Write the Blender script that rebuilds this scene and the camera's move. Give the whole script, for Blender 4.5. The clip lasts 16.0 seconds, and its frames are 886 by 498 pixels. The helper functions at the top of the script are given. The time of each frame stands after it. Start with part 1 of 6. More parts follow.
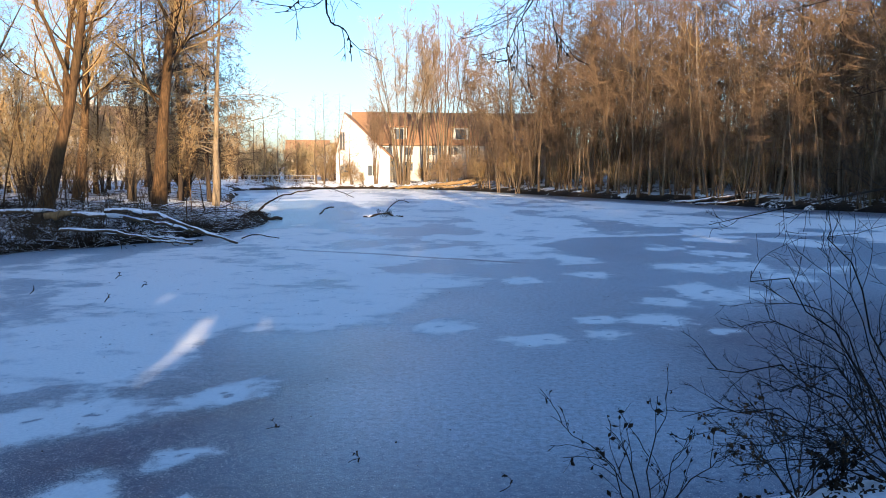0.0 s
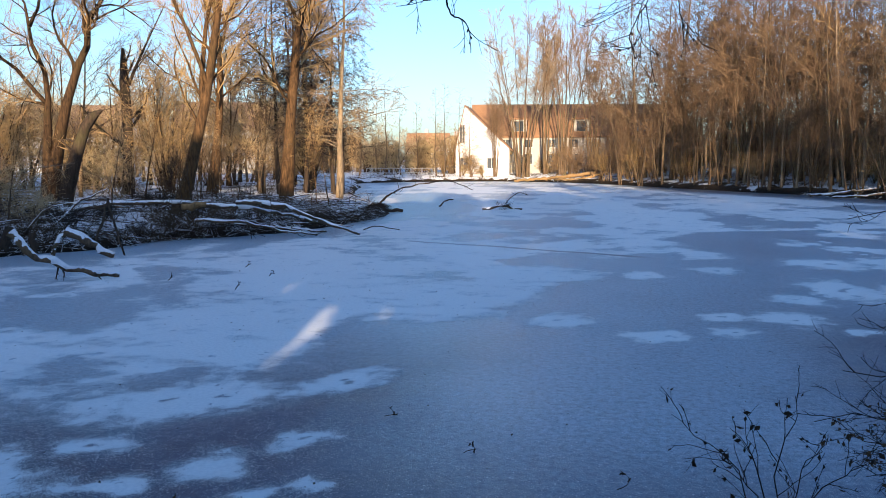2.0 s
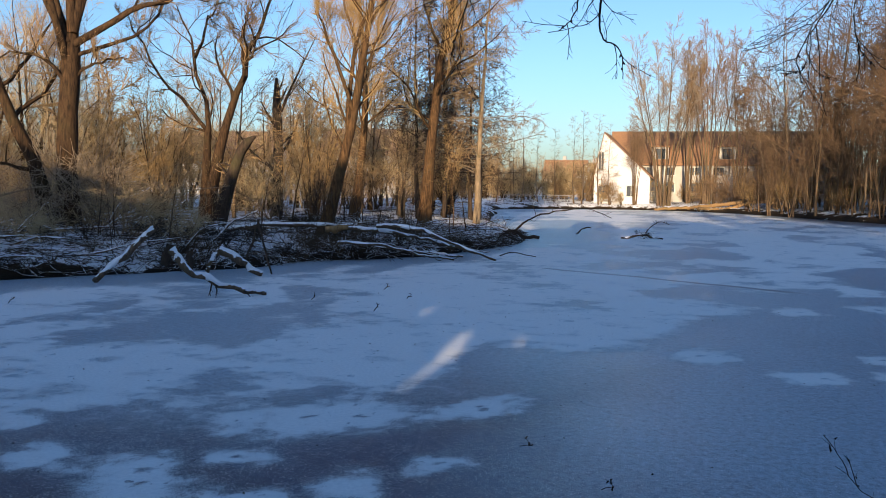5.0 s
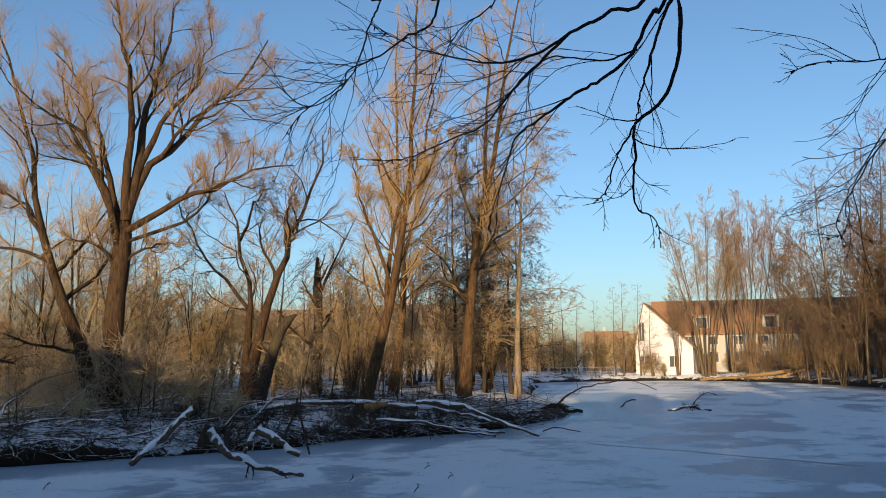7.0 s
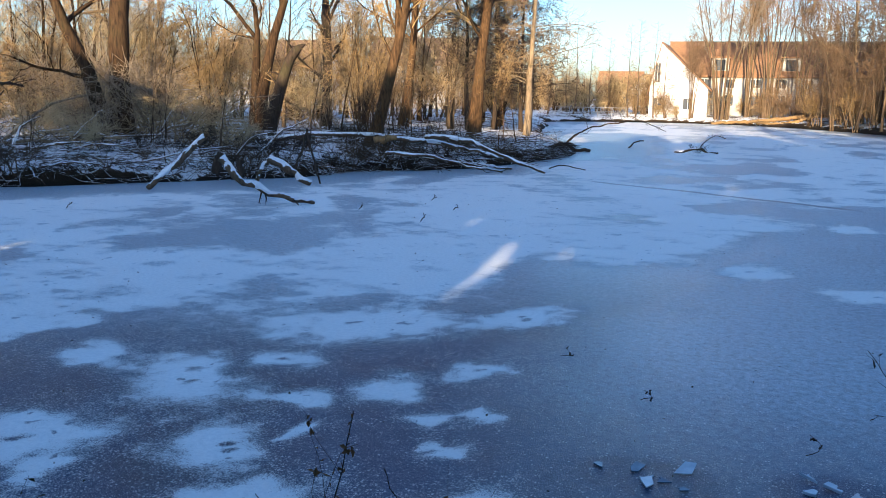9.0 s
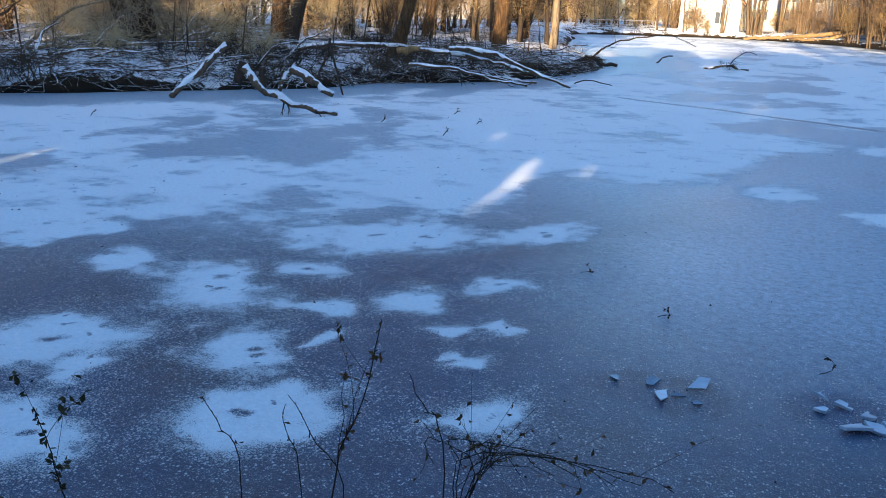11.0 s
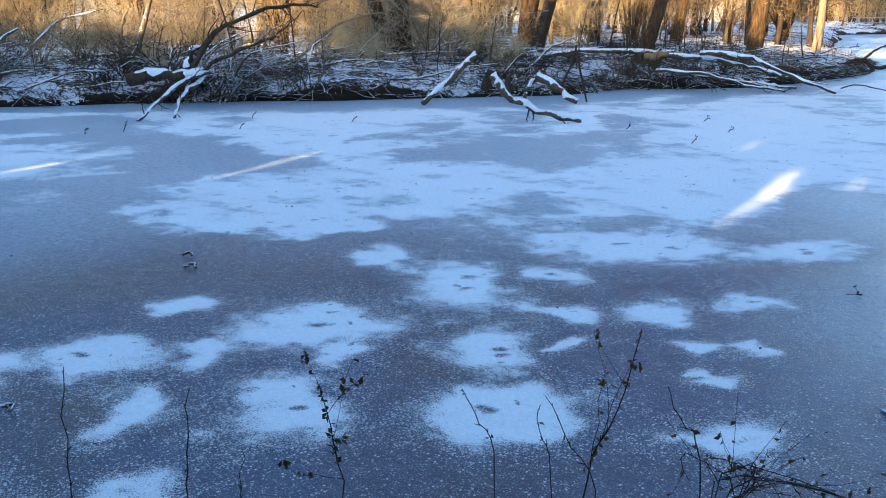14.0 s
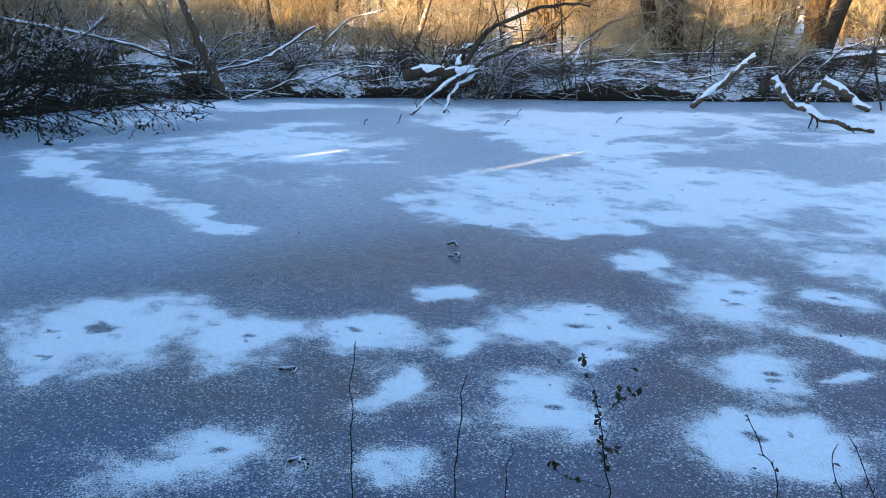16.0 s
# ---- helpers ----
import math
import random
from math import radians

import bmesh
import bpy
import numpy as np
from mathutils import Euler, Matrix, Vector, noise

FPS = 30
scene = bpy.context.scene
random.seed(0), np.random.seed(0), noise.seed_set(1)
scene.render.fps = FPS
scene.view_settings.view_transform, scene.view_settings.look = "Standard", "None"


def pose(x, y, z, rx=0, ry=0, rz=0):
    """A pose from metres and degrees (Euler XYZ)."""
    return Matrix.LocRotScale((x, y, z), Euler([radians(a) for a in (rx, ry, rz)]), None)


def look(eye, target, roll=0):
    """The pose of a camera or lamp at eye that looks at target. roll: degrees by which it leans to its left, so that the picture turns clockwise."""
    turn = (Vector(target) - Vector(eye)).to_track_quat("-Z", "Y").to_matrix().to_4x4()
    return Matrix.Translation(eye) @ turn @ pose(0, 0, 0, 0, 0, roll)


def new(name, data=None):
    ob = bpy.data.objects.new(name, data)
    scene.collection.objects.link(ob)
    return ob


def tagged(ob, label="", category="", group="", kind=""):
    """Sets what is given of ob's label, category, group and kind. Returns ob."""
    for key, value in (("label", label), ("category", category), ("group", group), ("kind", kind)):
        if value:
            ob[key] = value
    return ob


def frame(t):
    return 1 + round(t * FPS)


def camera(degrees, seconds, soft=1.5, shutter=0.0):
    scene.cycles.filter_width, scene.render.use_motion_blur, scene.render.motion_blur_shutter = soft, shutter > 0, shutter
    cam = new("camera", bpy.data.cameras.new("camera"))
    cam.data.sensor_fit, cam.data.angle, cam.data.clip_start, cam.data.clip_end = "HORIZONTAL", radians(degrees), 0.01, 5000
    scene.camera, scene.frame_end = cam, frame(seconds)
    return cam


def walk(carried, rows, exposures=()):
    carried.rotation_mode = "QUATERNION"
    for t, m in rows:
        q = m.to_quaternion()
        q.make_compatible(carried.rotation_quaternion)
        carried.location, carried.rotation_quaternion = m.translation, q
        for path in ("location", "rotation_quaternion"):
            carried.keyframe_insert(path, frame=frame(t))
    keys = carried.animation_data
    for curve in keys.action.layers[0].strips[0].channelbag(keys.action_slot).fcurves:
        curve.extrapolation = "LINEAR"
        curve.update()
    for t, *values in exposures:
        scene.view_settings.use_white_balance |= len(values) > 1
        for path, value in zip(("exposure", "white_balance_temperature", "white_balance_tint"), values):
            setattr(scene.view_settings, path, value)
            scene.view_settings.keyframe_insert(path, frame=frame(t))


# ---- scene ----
cam = camera(56.69, 16.0, soft=0.95)
PATH = [
    (0.0, pose(0.000, -0.000, 2.816, 84.257, -0.139, 0.000)),
    (0.5, pose(0.028, 0.007, 2.809, 84.136, -0.151, 0.962)),
    (1.0, pose(0.026, 0.022, 2.810, 83.967, -0.168, 2.189)),
    (1.5, pose(0.029, 0.026, 2.809, 83.863, -0.032, 4.584)),
    (2.0, pose(0.006, 0.012, 2.809, 83.743, 0.102, 8.276)),
    (2.5, pose(-0.008, 0.025, 2.814, 83.692, 0.228, 11.797)),
    (3.0, pose(-0.011, 0.035, 2.820, 83.684, -0.014, 14.177)),
    (3.2, pose(-0.028, 0.038, 2.808, 83.681, -0.080, 14.715)),
    (5.3, pose(-0.065, 0.067, 2.812, 86.681, -0.431, 18.185)),
    (5.5, pose(-0.065, 0.073, 2.810, 88.297, -0.239, 18.396)),
    (6.0, pose(-0.069, 0.097, 2.802, 93.700, 0.045, 19.154)),
    (6.5, pose(-0.077, 0.112, 2.803, 96.878, 0.370, 19.860)),
    (7.0, pose(-0.088, 0.107, 2.807, 97.648, 0.555, 20.455)),
    (7.5, pose(-0.087, 0.092, 2.801, 96.935, 0.603, 20.877)),
    (8.0, pose(-0.075, 0.093, 2.799, 90.799, 0.168, 20.799)),
    (8.5, pose(-0.050, 0.090, 2.792, 85.912, -0.271, 20.684)),
    (9.0, pose(-0.021, 0.110, 2.774, 79.394, -1.043, 21.256)),
    (9.5, pose(-0.004, 0.113, 2.760, 73.687, -1.815, 22.233)),
    (9.7, pose(-0.004, 0.106, 2.759, 71.795, -1.785, 22.562)),
    (11.8, pose(-0.038, -0.011, 2.804, 74.767, -1.074, 23.960)),
    (12.0, pose(-0.039, -0.020, 2.796, 74.717, -0.594, 26.369)),
    (12.5, pose(-0.043, -0.018, 2.789, 74.645, 0.200, 31.112)),
    (13.0, pose(-0.046, -0.021, 2.787, 74.420, 0.430, 35.065)),
    (13.5, pose(-0.058, -0.031, 2.795, 73.975, 0.516, 37.219)),
    (14.0, pose(-0.106, -0.074, 2.800, 73.595, 0.094, 39.119)),
    (14.5, pose(-0.175, -0.108, 2.793, 73.705, 0.406, 42.987)),
    (15.0, pose(-0.231, -0.144, 2.782, 73.819, 0.746, 46.661)),
    (15.5, pose(-0.254, -0.169, 2.785, 73.799, 1.127, 53.951)),
    (16.0, pose(-0.263, -0.155, 2.785, 73.636, 0.281, 56.813)),
]
EXPOSURES = [(0.0, 1.48, 5850, 11), (3.0, 1.14, 5900, 12), (5.5, 0.74, 6000, 10), (7.0, 0.58, 6300, 8), (8.0, 0.62, 5900, 10), (9.5, 1.85, 5750, 8), (12.0, 1.84, 6150, 8), (13.0, 2.08, 6300, 7), (16.0, 2.56, 6700, 7)]
walk(cam, PATH, EXPOSURES)

# ---------------------------------------------------------------- world and sun
SUN_AZ, SUN_EL = 7.0, 10.5          # light travels ahead and a little to the left, low winter sun
world = bpy.data.worlds.new("winter_sky")
scene.world = world
world.use_nodes = True
wn = world.node_tree
bg = wn.nodes["Background"]
sky = wn.nodes.new("ShaderNodeTexSky")
sky.sky_type = "NISHITA"
sky.sun_disc = False
sky.sun_elevation = radians(SUN_EL)
sky.sun_rotation = radians(180 - SUN_AZ)
sky.air_density, sky.dust_density, sky.ozone_density = 0.95, 1.3, 3.0
bg.inputs["Strength"].default_value = 0.125
wn.links.new(sky.outputs[0], bg.inputs["Color"])

sun = new("sun", bpy.data.lights.new("sun", "SUN"))
sun.data.energy, sun.data.angle, sun.data.color = 5.0, radians(0.55), (1.0, 0.71, 0.41)
az, elv = radians(SUN_AZ), radians(SUN_EL)
to_sun = Vector((math.sin(az) * math.cos(elv), -math.cos(az) * math.cos(elv), math.sin(elv)))
sun.matrix_world = look(to_sun * 200, (0, 0, 0))


# ---------------------------------------------------------------- materials
class Mat:
    """A small builder of node materials in object or world coordinates."""

    def __init__(self, name, rough=0.9, spec=0.3, world_space=False):
        self.m = bpy.data.materials.new(name)
        self.m.use_nodes = True
        self.t = self.m.node_tree
        self.b = self.t.nodes["Principled BSDF"]
        self.b.inputs["Roughness"].default_value = rough
        self.b.inputs["Specular IOR Level"].default_value = spec
        if world_space:
            self.co = self.node("ShaderNodeNewGeometry").outputs["Position"]
        else:
            self.co = self.node("ShaderNodeTexCoord").outputs["Object"]

    def node(self, kind, **kw):
        n = self.t.nodes.new(kind)
        for k, v in kw.items():
            n.inputs[k.replace("_", " ")].default_value = v
        return n

    def link(self, a, b):
        self.t.links.new(a, b)

    def noise(self, scale, detail=4.0, rough=0.55, co=None, stretch=None):
        n = self.node("ShaderNodeTexNoise", Scale=scale, Detail=detail, Roughness=rough)
        c = self.co if co is None else co
        if stretch:
            mp = self.node("ShaderNodeMapping")
            mp.inputs["Scale"].default_value = stretch
            self.link(c, mp.inputs["Vector"])
            c = mp.outputs[0]
        self.link(c, n.inputs["Vector"])
        return n.outputs["Fac"]

    def ramp(self, fac, lo, hi, a=0.0, b=1.0):
        n = self.node("ShaderNodeMapRange")
        for i, v in ((1, lo), (2, hi), (3, a), (4, b)):
            n.inputs[i].default_value = v
        self.link(fac, n.inputs[0])
        return n.outputs[0]

    def math(self, op, a, b=None):
        n = self.t.nodes.new("ShaderNodeMath")
        n.operation = op
        for i, v in enumerate((a, b)):
            if v is None:
                continue
            if isinstance(v, (int, float)):
                n.inputs[i].default_value = v
            else:
                self.link(v, n.inputs[i])
        return n.outputs[0]

    def mix(self, fac, a, b):
        n = self.t.nodes.new("ShaderNodeMix")
        n.data_type = "RGBA"
        for i, v in ((0, fac), (6, a), (7, b)):
            if isinstance(v, (int, float)):
                n.inputs[i].default_value = v
            elif isinstance(v, tuple):
                n.inputs[i].default_value = (*v, 1.0)
            else:
                self.link(v, n.inputs[i])
        return n.outputs[2]

    def colour(self, c):
        if isinstance(c, tuple):
            self.b.inputs["Base Color"].default_value = (*c, 1)
        else:
            self.link(c, self.b.inputs["Base Color"])
        return self

    def bump(self, h, strength=0.5, distance=0.02):
        n = self.node("ShaderNodeBump", Strength=strength, Distance=distance)
        self.link(h, n.inputs["Height"])
        self.link(n.outputs[0], self.b.inputs["Normal"])
        return self

    def random(self):
        return self.node("ShaderNodeObjectInfo").outputs["Random"]

    def up(self):
        g = self.node("ShaderNodeNewGeometry")
        s = self.node("ShaderNodeSeparateXYZ")
        self.link(g.outputs["Normal"], s.inputs[0])
        return s.outputs[2]


def bark(name, dark, light, moss=(0.09, 0.09, 0.03), snow=0.0, grain=(14, 14, 2.5)):
    k = Mat(name, 0.92, 0.2)
    f = k.noise(1.0, 6, 0.62, stretch=grain)
    c = k.mix(k.ramp(f, 0.32, 0.68), dark, light)
    c = k.mix(k.ramp(k.noise(0.9, 3), 0.52, 0.72, 0, 0.55), c, moss)
    c = k.mix(k.math("MULTIPLY", k.random(), 0.35), c, tuple(v * 0.6 for v in dark))
    if snow:
        cover = k.math("ADD", k.up(), k.ramp(k.noise(7.0, 4), 0.3, 0.7, -0.45, 0.45))
        c = k.mix(k.ramp(cover, 1.0 - snow, 1.12 - snow), c, (0.78, 0.82, 0.88))
    k.colour(c)
    return k.bump(f, 0.9, 0.03).m


M_WILLOW = bark("willow_bark", (0.014, 0.009, 0.006), (0.085, 0.050, 0.025), (0.05, 0.042, 0.018))
M_ALDER = bark("alder_bark", (0.045, 0.032, 0.022), (0.20, 0.14, 0.086))
M_GOLD = bark("poplar_bark", (0.024, 0.014, 0.008), (0.16, 0.092, 0.040), (0.075, 0.055, 0.022))
M_PALE = bark("pale_bark", (0.12, 0.09, 0.058), (0.38, 0.29, 0.19))
M_DARK = bark("wet_bark", (0.022, 0.017, 0.014), (0.085, 0.06, 0.042))
M_SNOWY = bark("snowy_bark", (0.05, 0.036, 0.027), (0.19, 0.13, 0.085), snow=0.62)
M_LOG = bark("log_bark", (0.03, 0.022, 0.017), (0.12, 0.085, 0.06), snow=0.30)
M_BARE_WOOD = bark("stripped_wood", (0.19, 0.115, 0.05), (0.37, 0.24, 0.115))


def twig_mat(name, a, b):
    k = Mat(name, 0.85, 0.25)
    c = k.mix(k.noise(0.7, 3), a, b)
    isl = k.node("ShaderNodeNewGeometry").outputs["Random Per Island"]
    c = k.mix(k.math("MULTIPLY", isl, 0.5), c, tuple(v * 0.55 for v in a))
    return k.colour(c).m


M_TW_GOLD = twig_mat("golden_twigs", (0.28, 0.185, 0.075), (0.48, 0.33, 0.15))
M_TW_WILLOW = twig_mat("willow_twigs", (0.22, 0.145, 0.072), (0.40, 0.27, 0.135))
M_TW_BROWN = twig_mat("brown_twigs", (0.24, 0.16, 0.08), (0.42, 0.295, 0.155))
M_TW_RED = twig_mat("reddish_twigs", (0.20, 0.13, 0.078), (0.35, 0.235, 0.14))
M_TW_OCHRE = twig_mat("ochre_twigs", (0.38, 0.285, 0.15), (0.58, 0.46, 0.27))
M_TW_GREY = twig_mat("greyish_twigs", (0.26, 0.205, 0.145), (0.40, 0.32, 0.23))
M_TW_DARK = twig_mat("dark_twigs", (0.020, 0.016, 0.013), (0.06, 0.043, 0.03))
M_LEAF_DRY = twig_mat("dry_leaves", (0.10, 0.055, 0.025), (0.17, 0.10, 0.035))
M_LEAF_DEAD = twig_mat("sodden_leaves", (0.022, 0.015, 0.010), (0.085, 0.05, 0.022))
M_LEAF_GREEN = twig_mat("withered_green_leaves", (0.035, 0.038, 0.014), (0.10, 0.075, 0.03))
M_LEAF_DARK = twig_mat("dark_bush_leaves", (0.018, 0.022, 0.012), (0.045, 0.04, 0.022))
M_TW_WOOD = twig_mat("shore_wood_twigs", (0.115, 0.074, 0.044), (0.23, 0.15, 0.085))
M_TW_DEADGRASS = twig_mat("dead_grass", (0.05, 0.035, 0.022), (0.14, 0.10, 0.06))
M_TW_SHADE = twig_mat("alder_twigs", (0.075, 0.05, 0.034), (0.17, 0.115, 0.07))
M_STRAW = twig_mat("dry_reeds", (0.42, 0.33, 0.19), (0.60, 0.49, 0.31))


def snow_mat():
    k = Mat("lying_snow", 0.6, 0.3, world_space=True)
    f = k.noise(9.0, 6, 0.6)
    k.colour(k.mix(k.ramp(f, 0.3, 0.7), (0.72, 0.76, 0.82), (0.86, 0.88, 0.90)))
    return k.bump(f, 0.6, 0.03).m


def ground_mat():
    k = Mat("leaf_litter_and_snow", 0.9, 0.2, world_space=True)
    fine = k.noise(26.0, 5, 0.7)
    mid = k.noise(5.0, 6, 0.65)
    big = k.noise(0.55, 5, 0.6)
    litter = k.mix(k.ramp(fine, 0.3, 0.7), (0.014, 0.010, 0.007), (0.085, 0.055, 0.028))
    litter = k.mix(k.ramp(mid, 0.45, 0.65, 0, 0.5), litter, (0.085, 0.06, 0.034))
    snow = k.mix(k.ramp(mid, 0.3, 0.7), (0.70, 0.74, 0.80), (0.84, 0.86, 0.88))
    s = k.math("ADD", k.math("MULTIPLY", big, 0.9), k.math("MULTIPLY", mid, 0.8))
    s = k.math("ADD", s, k.math("MULTIPLY", fine, 0.35))
    s = k.math("ADD", s, k.ramp(k.up(), 0.55, 0.85, -0.40, 0.0))
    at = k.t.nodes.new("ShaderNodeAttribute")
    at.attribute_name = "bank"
    # litter goes near black towards the ice; no snow on the undercut edge above it
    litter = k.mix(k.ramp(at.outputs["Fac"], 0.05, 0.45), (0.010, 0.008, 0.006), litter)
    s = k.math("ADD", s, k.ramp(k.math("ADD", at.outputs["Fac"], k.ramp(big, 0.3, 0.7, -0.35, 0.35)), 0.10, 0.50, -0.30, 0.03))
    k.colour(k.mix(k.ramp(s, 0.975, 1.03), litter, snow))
    return k.bump(k.math("ADD", fine, k.math("MULTIPLY", mid, 2.0)), 0.8, 0.04).m


# snow patches on the ice: centre, half-axes, turn of the long axis
SNOW_A = [(-7.63, 1.11, 0.97, 1.02, 56), (-5.06, 1.01, 0.62, 0.5, 56), (-6.76, 2.05, 0.54, 0.59, 56), (-6.3, 2.97, 0.5, 0.46, 56), (-5.74, 3.57, 0.25, 0.28, 56), (-5.3, 2.64, 0.26, 0.37, 56), (-4.4, 2.12, 0.29, 0.28, 56), (-5.47, 4.69, 0.77, 0.64, 56), (-4.78, 4.26, 0.32, 0.25, 56), (-6.82, 4.3, 0.29, 0.28, 56), (-5.11, 6.29, 0.55, 1.03, 56), (-6.46, 6.7, 0.35, 0.36, 56), (-4.47, 3.3, 0.45, 0.53, 56), (-3.79, 5.17, 0.37, 0.38, 56), (-3.06, 4.4, 0.63, 0.47, 56), (-3.98, 6.3, 0.32, 0.28, 56), (-4.55, 7.28, 0.39, 0.32, 56)]
SNOW_B = [(-3.29, 6.91, 0.36, 0.32, 31), (-2.4, 7.86, 0.52, 0.36, 31), (-2.65, 6.39, 0.25, 0.16, 31), (-2.24, 6.63, 0.23, 0.16, 31), (-3.35, 5.79, 0.14, 0.15, 31), (-2.28, 5.86, 0.16, 0.17, 31), (-1.68, 4.99, 0.39, 0.33, 31), (-4.59, 8.66, 1.19, 0.67, 30), (-2.64, 9.95, 0.77, 0.49, 30), (-3.93, 9.08, 0.7, 0.69, 0), (4.00, 14.94, 0.58, 0.7, 3), (2.87, 15.03, 0.62, 0.45, 3), (1.49, 13.16, 0.55, 0.55, 3), (2.75, 13.61, 0.42, 0.35, 3), (4.65, 17.0, 0.55, 0.6, 3), (5.9, 18.4, 0.7, 1.6, 3), (3.86, 21.3, 0.65, 0.65, 3), (1.95, 20.2, 0.5, 0.75, 3), (0.04, 14.4, 0.6, 0.7, 3), (6.9, 23.0, 1.1, 1.2, 3), (7.5, 28.2, 0.5, 0.6, 3), (8.6, 23.2, 0.75, 1.4, 3), (10.3, 31.7, 1.1, 1.2, 3), (4.8, 13.9, 0.3, 0.25, 3), (7.0, 18.2, 0.5, 0.9, 3), (8.9, 20.8, 0.7, 1.0, 3)]
SNOW_WIDE = [(-3.0, 16.5, 1.8, 2.8, 15), (-1.2, 19.5, 1.3, 2.2, 5), (-9.68, 6.83, 1.49, 1.3, 56), (-8.68, 8.94, 0.93, 1.56, 56), (-16.6, 2.1, 1.5, 0.6, 12), (-14.4, 2.5, 1.5, 0.5, 12), (-12.5, 2.8, 1.2, 0.42, 12), (-11.0, 3.1, 0.9, 0.4, 20), (-8.91, 6.92, 1.73, 1.0, 30), (-7.86, 9.24, 1.19, 1.14, 30), (-5.98, 11.49, 1.09, 1.22, 30)]
BARE_ICE = [(-7.6, 48, 2.6, 8, 8), (-9.5, 60, 2.6, 9, 8), (-8.51, 13.38, 0.95, 1.25, 30), (-12.47, 1.54, 1.04, 1.44, 56)]


def ice_mat():
    k = Mat("frosted_ice", 0.3, 0.36, world_space=True)

    def cells(scale, co=None):
        v = k.node("ShaderNodeTexVoronoi", Scale=scale)
        k.link(k.co if co is None else co, v.inputs["Vector"])
        pick = k.t.nodes.new("ShaderNodeSeparateColor")
        k.link(v.outputs["Color"], pick.inputs[0])
        return v.outputs["Distance"], pick.outputs[0]

    at = k.t.nodes.new("ShaderNodeAttribute")
    at.attribute_name = "snow_depth"
    level = at.outputs["Fac"]
    bloom = k.t.nodes.new("ShaderNodeAttribute")
    bloom.attribute_name = "frost"
    coarse, fine, grain = k.noise(4.5, 5, 0.7), k.noise(21.0, 4, 0.72), k.noise(80.0, 2, 0.6)
    # the snow lies in loose crystals: it breaks up into grains towards the edge of every patch
    speck = k.math("ADD", k.math("MULTIPLY", k.ramp(grain, 0.34, 0.66), 0.38), k.math("MULTIPLY", k.ramp(fine, 0.30, 0.70), 0.28))
    speck = k.math("ADD", speck, k.math("MULTIPLY", k.ramp(coarse, 0.32, 0.68), 0.34))
    cover = k.ramp(k.math("SUBTRACT", k.math("MULTIPLY", level, 1.20), k.math("ADD", speck, 0.02)), -0.06, 0.16)
    # melted spots in the snow, each with ragged edges
    bend = k.node("ShaderNodeTexNoise", Scale=7.0, Detail=4.0)
    k.link(k.co, bend.inputs["Vector"])
    shift = k.t.nodes.new("ShaderNodeVectorMath")
    shift.operation = "MULTIPLY_ADD"
    k.link(bend.outputs["Color"], shift.inputs[0])
    shift.inputs[1].default_value = (0.30, 0.30, 0.0)
    k.link(k.co, shift.inputs[2])
    for scale, share, lo, hi in ((1.15, 0.55, 0.075, 0.15), (2.9, 0.30, 0.07, 0.15), (8.0, 0.12, 0.10, 0.20)):
        dist, pick = cells(scale, shift.outputs[0])
        spot = k.math("MULTIPLY", k.ramp(dist, hi, lo), k.math("LESS_THAN", pick, share))
        cover = k.math("MULTIPLY", cover, k.math("SUBTRACT", 1.0, k.math("MULTIPLY", spot, 0.8)))
    # single frost crystals strewn over the bare ice
    for scale, share, weight in ((40.0, 0.06, 0.70), (66.0, 0.15, 0.60), (120.0, 0.30, 0.40)):
        dist, pick = cells(scale)
        many = k.math("ADD", k.ramp(level, 0.0, 0.45, share, 0.75), k.ramp(coarse, 0.3, 0.7, -share * 0.7, share))
        lone = k.math("MULTIPLY", k.ramp(dist, 0.46, 0.28), k.math("LESS_THAN", pick, many))
        cover = k.math("MAXIMUM", cover, k.math("MULTIPLY", lone, weight))
    tint = k.noise(0.45, 4)
    bareice = k.mix(k.ramp(tint, 0.34, 0.58), (0.036, 0.032, 0.052), (0.008, 0.036, 0.105))
    bareice = k.mix(k.ramp(coarse, 0.40, 0.72, 0.0, 0.30), bareice, (0.06, 0.10, 0.17))
    hoar = k.mix(k.ramp(fine, 0.3, 0.7), (0.24, 0.36, 0.48), (0.46, 0.60, 0.71))
    rime = k.math("MULTIPLY", bloom.outputs["Fac"], k.ramp(k.noise(11.0, 5, 0.75), 0.34, 0.62, 0.48, 1.25))
    bareice = k.mix(k.math("MULTIPLY", rime, k.ramp(grain, 0.34, 0.58, 0.55, 1.1)), bareice, hoar)
    frost = k.mix(k.ramp(fine, 0.3, 0.7), (0.71, 0.76, 0.79), (0.90, 0.93, 0.94))
    k.colour(k.mix(cover, bareice, frost))
    k.link(k.ramp(cover, 0.0, 0.8, 0.30, 0.75), k.b.inputs["Roughness"])
    return k.bump(k.math("ADD", k.math("ADD", cover, k.math("MULTIPLY", grain, 0.5)), k.math("MULTIPLY", fine, 0.5)), 0.7, 0.014).m


def plain(name, a, b, rough=0.85, scale=2.0, bump=0.0):
    k = Mat(name, rough, 0.3)
    f = k.noise(scale, 5, 0.6)
    k.colour(k.mix(k.ramp(f, 0.3, 0.7), a, b))
    if bump:
        k.bump(f, bump, 0.02)
    return k.m


